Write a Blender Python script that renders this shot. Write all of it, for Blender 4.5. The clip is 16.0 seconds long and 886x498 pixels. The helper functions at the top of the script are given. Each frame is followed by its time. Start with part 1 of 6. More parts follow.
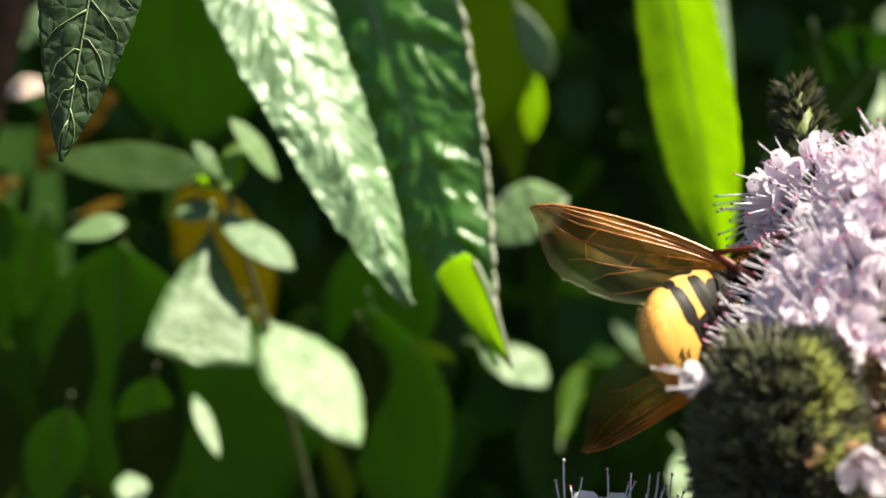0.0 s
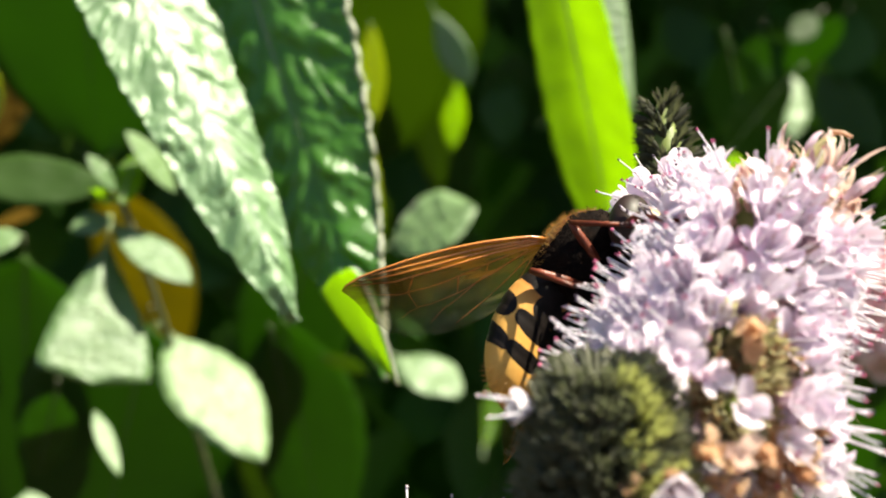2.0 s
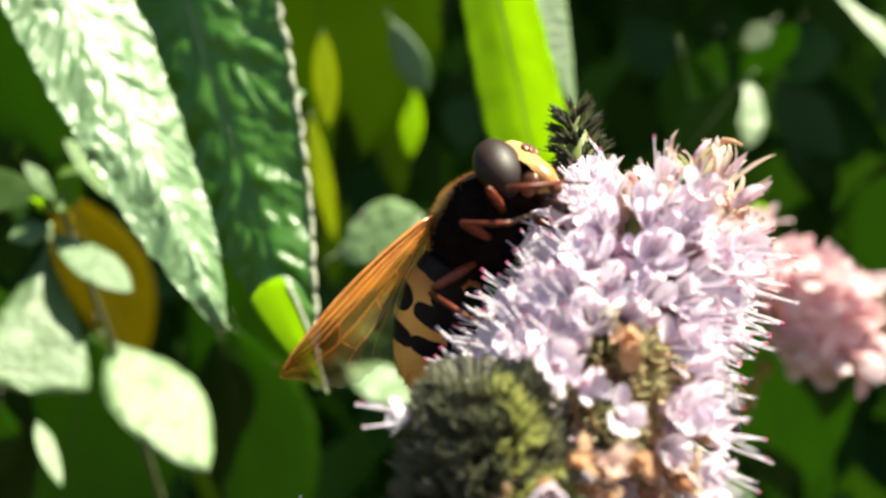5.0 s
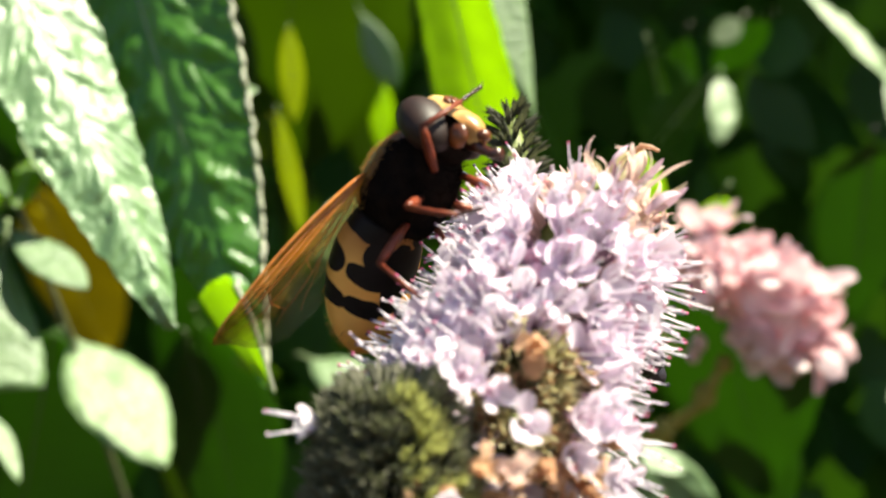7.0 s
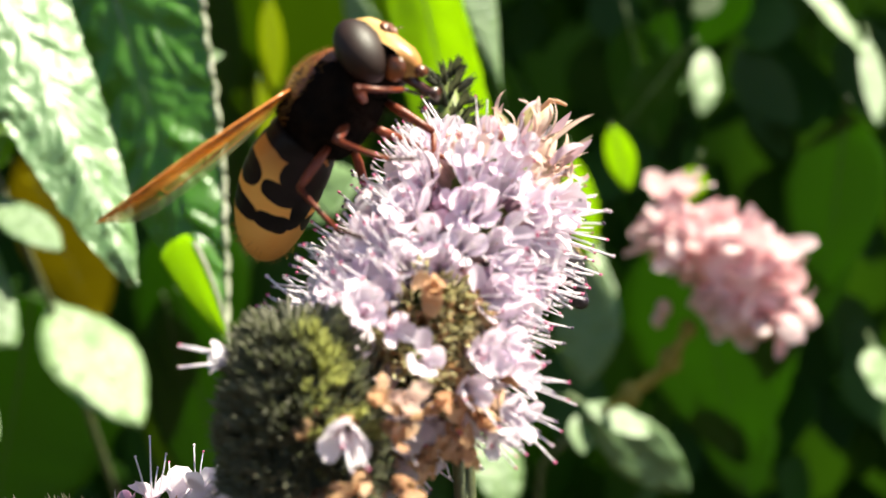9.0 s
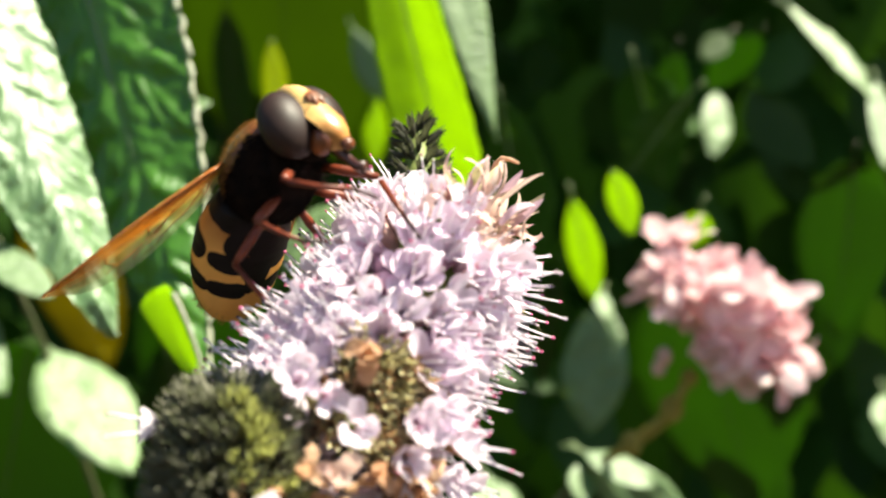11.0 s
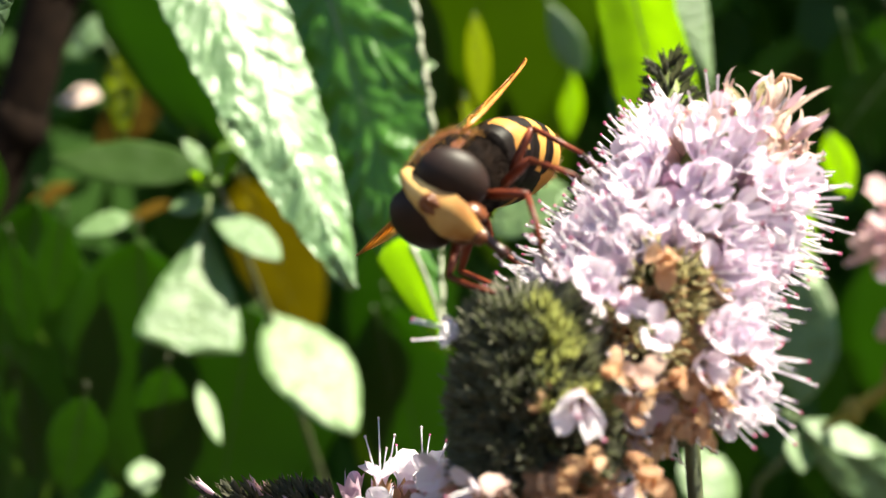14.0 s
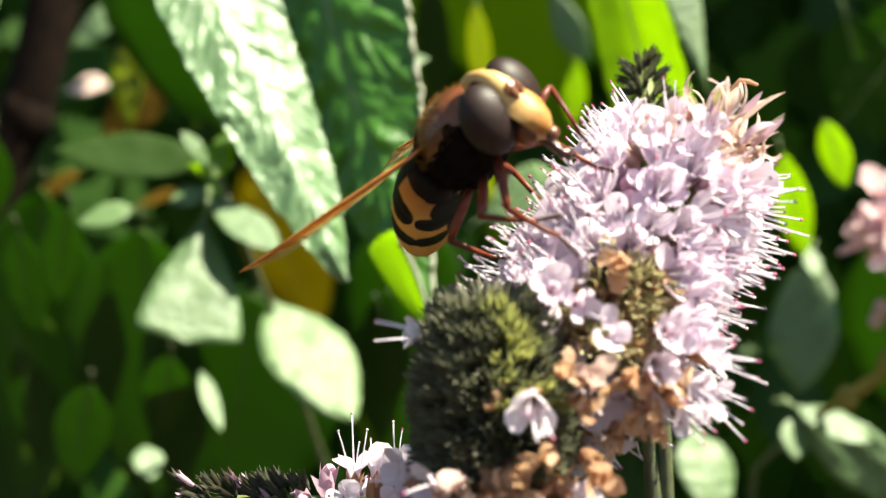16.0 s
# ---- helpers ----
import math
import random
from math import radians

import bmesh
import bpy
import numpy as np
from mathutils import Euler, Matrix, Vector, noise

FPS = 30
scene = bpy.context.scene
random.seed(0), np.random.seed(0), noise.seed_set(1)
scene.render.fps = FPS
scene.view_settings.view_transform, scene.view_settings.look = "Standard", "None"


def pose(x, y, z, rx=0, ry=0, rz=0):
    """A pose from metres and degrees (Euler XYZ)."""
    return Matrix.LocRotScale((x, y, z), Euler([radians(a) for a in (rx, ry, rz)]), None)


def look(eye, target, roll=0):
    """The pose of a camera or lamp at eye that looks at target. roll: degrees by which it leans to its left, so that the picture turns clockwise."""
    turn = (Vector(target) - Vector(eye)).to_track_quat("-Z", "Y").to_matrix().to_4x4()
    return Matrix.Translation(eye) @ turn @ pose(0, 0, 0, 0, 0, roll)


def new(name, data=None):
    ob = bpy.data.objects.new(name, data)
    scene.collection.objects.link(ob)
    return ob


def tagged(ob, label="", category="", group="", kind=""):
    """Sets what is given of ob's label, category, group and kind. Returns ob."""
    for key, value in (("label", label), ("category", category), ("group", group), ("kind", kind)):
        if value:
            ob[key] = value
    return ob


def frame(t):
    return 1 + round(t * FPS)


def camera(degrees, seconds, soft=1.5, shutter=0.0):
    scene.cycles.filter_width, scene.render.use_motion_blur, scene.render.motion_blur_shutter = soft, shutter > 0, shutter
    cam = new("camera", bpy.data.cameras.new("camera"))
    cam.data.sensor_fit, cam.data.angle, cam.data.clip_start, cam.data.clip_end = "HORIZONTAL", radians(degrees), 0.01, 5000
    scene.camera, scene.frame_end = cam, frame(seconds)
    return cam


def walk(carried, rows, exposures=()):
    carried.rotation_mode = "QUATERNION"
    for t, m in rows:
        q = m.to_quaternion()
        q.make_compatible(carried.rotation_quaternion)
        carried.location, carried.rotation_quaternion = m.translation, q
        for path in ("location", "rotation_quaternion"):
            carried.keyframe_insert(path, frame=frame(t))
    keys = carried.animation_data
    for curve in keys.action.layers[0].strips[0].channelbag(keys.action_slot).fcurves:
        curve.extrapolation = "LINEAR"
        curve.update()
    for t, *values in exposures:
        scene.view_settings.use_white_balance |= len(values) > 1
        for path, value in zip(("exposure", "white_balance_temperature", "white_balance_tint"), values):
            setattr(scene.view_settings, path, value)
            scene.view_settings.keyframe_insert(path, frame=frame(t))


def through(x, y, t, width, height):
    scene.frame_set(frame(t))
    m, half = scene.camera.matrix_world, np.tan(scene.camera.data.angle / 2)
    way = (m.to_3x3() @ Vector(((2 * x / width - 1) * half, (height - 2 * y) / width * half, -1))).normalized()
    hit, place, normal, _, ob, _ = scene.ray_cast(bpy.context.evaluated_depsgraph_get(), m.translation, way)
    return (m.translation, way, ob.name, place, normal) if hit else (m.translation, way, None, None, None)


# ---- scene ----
# Macro film of a large hoverfly on a mint flower spike. Lengths below are in
# millimetres about the camera's middle place, which stands 0.9 m over the ground.
MM = 0.001
EYE_Z = 0.9


def W(x, y, z):
    """Millimetres from the middle camera place to world metres."""
    return Vector((x * MM, y * MM, EYE_Z + z * MM))


cam = camera(40, 16.0, soft=1.2)
cam.data.dof.use_dof = True
cam.data.dof.focus_distance = 0.106
cam.data.dof.aperture_fstop = 28.0
PATH = [
    (0, look((-0.024035, -0.000422, 0.898868), (-0.033353, 0.099141, 0.899542), 0.320)),
    (0.5, look((-0.017056, 0.000034, 0.898204), (-0.021579, 0.099932, 0.898353), -0.036)),
    (1, look((-0.016488, 0.000893, 0.898956), (-0.020575, 0.100808, 0.899483), -0.059)),
    (1.5, look((-0.017647, 0.001531, 0.899568), (-0.022702, 0.101396, 0.900738), 0.003)),
    (2, look((-0.015953, 0.001864, 0.900340), (-0.020826, 0.101740, 0.901397), -0.073)),
    (2.5, look((-0.015665, 0.003780, 0.900482), (-0.020341, 0.103660, 0.901917), 0.031)),
    (3, look((-0.014912, 0.002972, 0.900969), (-0.019469, 0.102842, 0.903239), -0.045)),
    (3.5, look((-0.011701, 0.002637, 0.900883), (-0.016182, 0.102513, 0.903012), 0.108)),
    (5.8, look((-0.007399, 0.001751, 0.899331), (-0.009033, 0.101736, 0.899951), -0.041)),
    (6, look((-0.005227, 0.001280, 0.898699), (-0.006371, 0.101273, 0.898738), 0.191)),
    (6.5, look((-0.005226, 0.001050, 0.902061), (-0.005872, 0.101047, 0.901590), 0.124)),
    (7, look((-0.004347, 0.002328, 0.901461), (-0.006162, 0.102307, 0.902379), -0.129)),
    (7.5, look((-0.002832, 0.002076, 0.901618), (-0.003803, 0.102070, 0.902221), -0.174)),
    (8, look((0.000000, 0.000000, 0.900000), (-0.000002, 0.100000, 0.900016), 0.004)),
    (8.5, look((0.001376, -0.001198, 0.899646), (0.000428, 0.098797, 0.899222), 0.165)),
    (9, look((0.002542, -0.002247, 0.899302), (0.000500, 0.097727, 0.898235), 0.127)),
    (9.5, look((0.003949, -0.000332, 0.902727), (0.000297, 0.099599, 0.903336), -0.167)),
    (9.7, look((0.005167, 0.000439, 0.901557), (0.001700, 0.100356, 0.903687), 0.221)),
    (11.8, look((0.009969, 0.000602, 0.900708), (0.004378, 0.100429, 0.902503), -0.161)),
    (12, look((0.010488, -0.000016, 0.899577), (0.004051, 0.099769, 0.900809), -0.220)),
    (12.5, look((0.008388, -0.001856, 0.896892), (-0.001242, 0.097675, 0.897873), -0.115)),
    (13, look((0.005638, -0.001828, 0.897557), (-0.009035, 0.097079, 0.899028), -0.063)),
    (13.5, look((0.001863, -0.001950, 0.897683), (-0.016046, 0.096421, 0.899212), -0.132)),
    (14, look((0.000285, -0.002025, 0.895548), (-0.017898, 0.096299, 0.896861), -0.139)),
    (14.5, look((0.002427, -0.002576, 0.895910), (-0.017818, 0.095349, 0.896827), -0.218)),
    (15, look((-0.001143, -0.003217, 0.897370), (-0.021019, 0.094787, 0.896990), -0.345)),
    (15.5, look((0.004010, -0.004624, 0.898371), (-0.016610, 0.093225, 0.897707), -0.092)),
    (16, look((0.004644, -0.004305, 0.897017), (-0.014827, 0.093781, 0.896879), -0.275)),
]
walk(cam, PATH, [(0, 1.55, 6650, 4), (0.7, 1.68, 6650, 4), (1.2, 1.76, 6650, 4), (6, 1.84, 6650, 4), (9.5, 1.85, 6650, 4), (12, 1.88, 6650, 4), (13.5, 1.95, 6650, 4), (15.2, 1.97, 6650, 4), (16, 1.86, 6650, 4)])

# ---- light: high sun, to the right ----
SUN = Vector((0.52, -0.055, 0.855)).normalized()
world = bpy.data.worlds.new("world")
scene.world = world
world.use_nodes = True
wn = world.node_tree
sky = wn.nodes.new("ShaderNodeTexSky")
sky.sky_type = "NISHITA"
sky.sun_disc = False
sky.sun_elevation = math.asin(SUN.z)
sky.sun_rotation = math.atan2(SUN.x, SUN.y)
wn.links.new(sky.outputs[0], wn.nodes["Background"].inputs[0])
wn.nodes["Background"].inputs[1].default_value = 0.05
sun = new("sun", bpy.data.lights.new("sun", "SUN"))
sun.data.energy = 5.0
sun.data.angle = radians(0.5)
sun.data.color = (1.0, 0.935, 0.77)
sun.matrix_world = look(W(0, 0, 600) + SUN, W(0, 0, 600))


# ---- materials ----
def nodes_of(name):
    m = bpy.data.materials.new(name)
    m.use_nodes = True
    nt = m.node_tree
    return m, nt, nt.nodes["Principled BSDF"], nt.nodes["Material Output"]


def add(nt, kind, **values):
    n = nt.nodes.new(kind)
    for k, v in values.items():
        if k in n.inputs:
            n.inputs[k].default_value = v
    return n


def ramp(nt, fac, stops):
    r = nt.nodes.new("ShaderNodeValToRGB")
    while len(r.color_ramp.elements) < len(stops):
        r.color_ramp.elements.new(0.5)
    for e, (p, c) in zip(r.color_ramp.elements, stops):
        e.position, e.color = p, (*c, 1)
    nt.links.new(fac, r.inputs[0])
    return r.outputs[0]


def noise_fac(nt, scale, detail=3.0, vec=None, rough=0.5):
    n = add(nt, "ShaderNodeTexNoise", Scale=scale, Detail=detail, Roughness=rough)
    if vec is None:
        vec = nt.nodes.new("ShaderNodeTexCoord").outputs["Object"]
    nt.links.new(vec, n.inputs["Vector"])
    return n.outputs["Fac"]


def mix_col(nt, fac, a, b, blend="MIX"):
    n = nt.nodes.new("ShaderNodeMix")
    n.data_type, n.blend_type = "RGBA", blend
    for sock, v in ((n.inputs[0], fac), (n.inputs[6], a), (n.inputs[7], b)):
        if hasattr(v, "links"):
            nt.links.new(v, sock)
        elif isinstance(v, (int, float)):
            sock.default_value = v
        else:
            sock.default_value = (*v, 1)
    return n.outputs[2]


def calc(nt, op, a, b=0.0):
    n = nt.nodes.new("ShaderNodeMath")
    n.operation = op
    for sock, v in ((n.inputs[0], a), (n.inputs[1], b)):
        if hasattr(v, "links"):
            nt.links.new(v, sock)
        else:
            sock.default_value = v
    return n.outputs[0]


def bump(nt, bsdf, height, strength, dist):
    b = add(nt, "ShaderNodeBump", Strength=strength, Distance=dist)
    nt.links.new(height, b.inputs["Height"])
    nt.links.new(b.outputs[0], bsdf.inputs["Normal"])


def leafy(name, dark, light, through, part=0.4, rough=0.4, spec=0.5, scale=300.0, relief=0.00015, veins=False, down=0.0, net=None, coat=0.0):
    """Leaf or petal: a glossy sheet that lets part of the light through."""
    m, nt, p, out = nodes_of(name)
    f1 = noise_fac(nt, scale, 4)
    f2 = noise_fac(nt, scale * 6, 3)
    rnd = nt.nodes.new("ShaderNodeObjectInfo").outputs["Random"]
    isl = nt.nodes.new("ShaderNodeNewGeometry").outputs["Random Per Island"]
    f = calc(nt, "ADD", calc(nt, "MULTIPLY", f1, 0.65), calc(nt, "MULTIPLY", calc(nt, "FRACT", calc(nt, "ADD", rnd, isl)), 0.35))
    col = ramp(nt, f, [(0.28, dark), (0.72, light)])
    nt.links.new(col, p.inputs["Base Color"])
    nt.links.new(calc(nt, "ADD", calc(nt, "MULTIPLY", f2, 0.25), rough - 0.12), p.inputs["Roughness"])
    p.inputs["Specular IOR Level"].default_value = spec
    p.inputs["Sheen Weight"].default_value = down
    p.inputs["Sheen Roughness"].default_value = 0.4
    p.inputs["Coat Weight"].default_value = coat
    p.inputs["Coat Roughness"].default_value = rough
    h = f2
    if veins:
        v = add(nt, "ShaderNodeTexVoronoi", Scale=scale * 1.6)
        v.feature = "DISTANCE_TO_EDGE"
        nt.links.new(nt.nodes.new("ShaderNodeTexCoord").outputs["Object"], v.inputs["Vector"])
        edge = calc(nt, "MINIMUM", calc(nt, "MULTIPLY", v.outputs["Distance"], 5.0), 1.0)
        h = calc(nt, "ADD", edge, calc(nt, "MULTIPLY", f2, 0.35))
        if net:
            line = calc(nt, "SUBTRACT", 1.0, calc(nt, "MINIMUM", calc(nt, "MULTIPLY", v.outputs["Distance"], 14.0), 1.0))
            nt.links.new(mix_col(nt, line, col, net), p.inputs["Base Color"])
    bump(nt, p, h, 0.6, relief)
    t = nt.nodes.new("ShaderNodeBsdfTranslucent")
    tc = mix_col(nt, f1, through, tuple(c * 0.75 for c in through))
    nt.links.new(tc, t.inputs["Color"])
    mx = nt.nodes.new("ShaderNodeMixShader")
    mx.inputs[0].default_value = part
    nt.links.new(p.outputs[0], mx.inputs[1])
    nt.links.new(t.outputs[0], mx.inputs[2])
    nt.links.new(mx.outputs[0], out.inputs[0])
    return m


def solid(name, dark, light, rough=0.5, scale=500.0, spec=0.5, relief=0.0001, metal=0.0, coat=0.0):
    m, nt, p, out = nodes_of(name)
    f1 = noise_fac(nt, scale, 5)
    f2 = noise_fac(nt, scale * 7, 3)
    nt.links.new(ramp(nt, f1, [(0.3, dark), (0.7, light)]), p.inputs["Base Color"])
    nt.links.new(calc(nt, "ADD", calc(nt, "MULTIPLY", f2, 0.2), rough - 0.1), p.inputs["Roughness"])
    p.inputs["Specular IOR Level"].default_value = spec
    p.inputs["Metallic"].default_value = metal
    p.inputs["Coat Weight"].default_value = coat
    p.inputs["Coat Roughness"].default_value = rough
    bump(nt, p, f2, 0.5, relief)
    return m


LEAF = leafy("leaf_green", (0.04, 0.115, 0.018), (0.08, 0.18, 0.04), (0.30, 0.58, 0.05), 0.15, 0.52, 1.0, 160, 0.00018, False, 0.4, None, 0.9)
# leaf green made darker and more translucent for the leaf facing off the sun
LEAF_TURNED = leafy("leaf_green_turned", (0.03, 0.105, 0.008), (0.055, 0.15, 0.016), (0.50, 0.90, 0.05), 0.42, 0.33, 0.65, 160, 0.00012, False, 0.0, None, 0.0)
# lime brightened beyond the leaf's own green to paint sun coming through
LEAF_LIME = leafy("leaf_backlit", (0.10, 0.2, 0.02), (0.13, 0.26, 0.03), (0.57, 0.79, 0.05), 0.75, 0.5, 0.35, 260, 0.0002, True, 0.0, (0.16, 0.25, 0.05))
# paler green, full sun put into the leaf colour
LEAF_FAR = leafy("leaf_far_sunlit", (0.045, 0.108, 0.018), (0.125, 0.218, 0.06), (0.38, 0.65, 0.08), 0.25, 0.6, 1.0, 200, 0.0002, True, 0.1, None, 0.55)
LEAF_VEINED = leafy("leaf_veined", (0.012, 0.034, 0.008), (0.028, 0.062, 0.016), (0.16, 0.34, 0.03), 0.2, 0.55, 0.4, 420, 0.00012, True, 0.0, (0.045, 0.085, 0.03))
# leaf green darkened for the hedge and leaves in shade
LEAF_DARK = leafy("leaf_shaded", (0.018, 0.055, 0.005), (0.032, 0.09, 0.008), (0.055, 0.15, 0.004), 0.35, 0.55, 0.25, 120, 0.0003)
LEAF_OLIVE = leafy("leaf_yellowing", (0.10, 0.09, 0.003), (0.14, 0.12, 0.006), (0.46, 0.40, 0.015), 0.55, 0.5, 0.3, 120, 0.0002)
# three greens with half sun, shade and glow put into their colour
LEAF_MID = leafy("leaf_olive_backlit", (0.03, 0.06, 0.006), (0.05, 0.085, 0.01), (0.20, 0.30, 0.012), 0.6, 0.5, 0.3, 28, 0.0004)
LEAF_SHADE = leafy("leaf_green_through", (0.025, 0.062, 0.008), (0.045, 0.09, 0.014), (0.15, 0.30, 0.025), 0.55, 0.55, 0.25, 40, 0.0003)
LEAF_GLOW = leafy("leaf_yellow_backlit", (0.07, 0.12, 0.01), (0.1, 0.16, 0.02), (0.56, 0.64, 0.07), 0.7, 0.5, 0.3, 90, 0.0004)
VEIN = leafy("leaf_vein", (0.2, 0.27, 0.12), (0.3, 0.38, 0.2), (0.3, 0.45, 0.1), 0.2, 0.5, 0.4, 700)
# pale tone paints sunlight caught along the rolled leaf edge
MARGIN = leafy("leaf_margin", (0.36, 0.38, 0.26), (0.5, 0.5, 0.38), (0.45, 0.5, 0.3), 0.3, 0.4, 0.5, 900)
PETAL = leafy("petal_lilac", (0.78, 0.63, 0.77), (0.90, 0.79, 0.88), (0.95, 0.79, 0.92), 0.47, 0.5, 0.3, 900, 0.00005)
PETAL_WHITE = leafy("petal_white", (0.82, 0.71, 0.82), (0.92, 0.85, 0.91), (0.95, 0.84, 0.94), 0.47, 0.5, 0.3, 900, 0.00005)
BUD = leafy("bud_purple", (0.80, 0.48, 0.62), (0.92, 0.70, 0.80), (0.90, 0.58, 0.72), 0.4, 0.5, 0.3, 900, 0.00005)
BUD_PINK = leafy("petal_dusty_pink", (0.58, 0.27, 0.28), (0.84, 0.58, 0.57), (0.8, 0.45, 0.44), 0.4, 0.5, 0.3, 300, 0.0001)
FILAMENT = leafy("filament", (0.84, 0.76, 0.86), (0.94, 0.90, 0.94), (0.9, 0.82, 0.9), 0.35, 0.4, 0.4, 1500, 0.00002)
ANTHER = solid("anther_pink", (0.42, 0.05, 0.16), (0.60, 0.14, 0.26), 0.5, 2000)
ANTHER_PALE = solid("anther_pale", (0.5, 0.36, 0.44), (0.7, 0.58, 0.62), 0.5, 2000)
ANTHER_DARK = solid("anther_dark", (0.035, 0.02, 0.05), (0.09, 0.05, 0.1), 0.5, 2000)
CALYX = leafy("calyx_green", (0.09, 0.12, 0.03), (0.22, 0.26, 0.08), (0.3, 0.38, 0.06), 0.3, 0.5, 0.3, 800, 0.00008)
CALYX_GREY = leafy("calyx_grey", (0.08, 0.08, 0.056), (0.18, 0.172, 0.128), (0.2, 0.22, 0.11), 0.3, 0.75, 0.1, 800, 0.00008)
# grey calyx darkened to paint shade on the rear spike; also dark bud tips
CALYX_DUSKY_SHADED = leafy("calyx_dusky_shaded", (0.035, 0.036, 0.026), (0.085, 0.08, 0.058), (0.14, 0.15, 0.07), 0.25, 0.75, 0.1, 800, 0.00008)
# yellow-green tone, used on the spent head to paint its sunlit side
CALYX_LIME_SUNLIT = leafy("calyx_yellow_sunlit", (0.26, 0.26, 0.10), (0.50, 0.49, 0.23), (0.42, 0.44, 0.13), 0.4, 0.65, 0.15, 800, 0.00008)
CALYX_TAN = leafy("calyx_tan", (0.30, 0.15, 0.09), (0.48, 0.3, 0.17), (0.5, 0.3, 0.15), 0.3, 0.6, 0.25, 800, 0.00008)
CALYX_BRISTLE = leafy("calyx_olive", (0.20, 0.16, 0.08), (0.72, 0.66, 0.42), (0.58, 0.52, 0.26), 0.3, 0.6, 0.25, 1500, 0.00008)
CALYX_MAUVE = leafy("calyx_mauve", (0.46, 0.30, 0.40), (0.64, 0.48, 0.56), (0.64, 0.44, 0.54), 0.4, 0.55, 0.25, 800, 0.00008)
CALYX_ROSY = leafy("calyx_rosy", (0.64, 0.43, 0.40), (0.84, 0.70, 0.61), (0.80, 0.58, 0.50), 0.45, 0.55, 0.25, 500, 0.00008)
WILT = leafy("petal_withered", (0.40, 0.21, 0.12), (0.74, 0.52, 0.37), (0.74, 0.46, 0.27), 0.45, 0.6, 0.25, 500, 0.00012)
PINK = leafy("petal_pale_pink", (0.72, 0.44, 0.47), (0.92, 0.76, 0.78), (0.92, 0.64, 0.67), 0.45, 0.6, 0.2, 300, 0.0001)
STEM = solid("stem_green", (0.045, 0.05, 0.025), (0.09, 0.10, 0.04), 0.5, 500)
STEM_OCHRE = solid("stem_ochre", (0.16, 0.13, 0.02), (0.24, 0.20, 0.045), 0.7, 200, 0.2)
LEAF_OCHRE = leafy("leaf_ochre", (0.11, 0.062, 0.005), (0.16, 0.092, 0.009), (0.36, 0.22, 0.012), 0.4, 0.8, 0.1, 80, 0.0003)
STEM_BROWN = solid("stem_brown", (0.006, 0.003, 0.002), (0.015, 0.008, 0.005), 0.9, 200, 0.1)
SOIL = solid("soil", (0.025, 0.018, 0.012), (0.07, 0.05, 0.03), 0.9, 30, 0.2, 0.004)

# hoverfly surfaces
EYE = solid("compound_eye", (0.012, 0.005, 0.0035), (0.022, 0.009, 0.006), 0.52, 900, 0.28, 0.00001)
FACE = solid("face_yellow", (0.30, 0.12, 0.025), (0.68, 0.45, 0.17), 0.38, 260, 0.4, 0.00005)
CHEST = solid("thorax_dark", (0.004, 0.003, 0.003), (0.012, 0.007, 0.005), 0.9, 700, 0.04, 0.0003)
SHIELD = solid("thorax_shield", (0.06, 0.014, 0.005), (0.20, 0.06, 0.015), 0.34, 400, 0.5, 0.00006)
LEG = solid("leg_russet", (0.075, 0.014, 0.007), (0.19, 0.036, 0.012), 0.42, 900, 0.3, 0.00003)
LEG_DARK = solid("leg_dark", (0.02, 0.006, 0.004), (0.06, 0.016, 0.01), 0.3, 900, 0.6, 0.00003)
HAIR = leafy("hair_golden", (0.16, 0.07, 0.018), (0.42, 0.24, 0.07), (0.6, 0.34, 0.09), 0.4, 0.5, 0.4, 900)
VEIN_AMBER = solid("wing_vein", (0.36, 0.10, 0.012), (0.62, 0.24, 0.04), 0.3, 500, 0.8)
BLACK = solid("insect_black", (0.006, 0.005, 0.008), (0.03, 0.022, 0.03), 0.35, 900, 0.5)


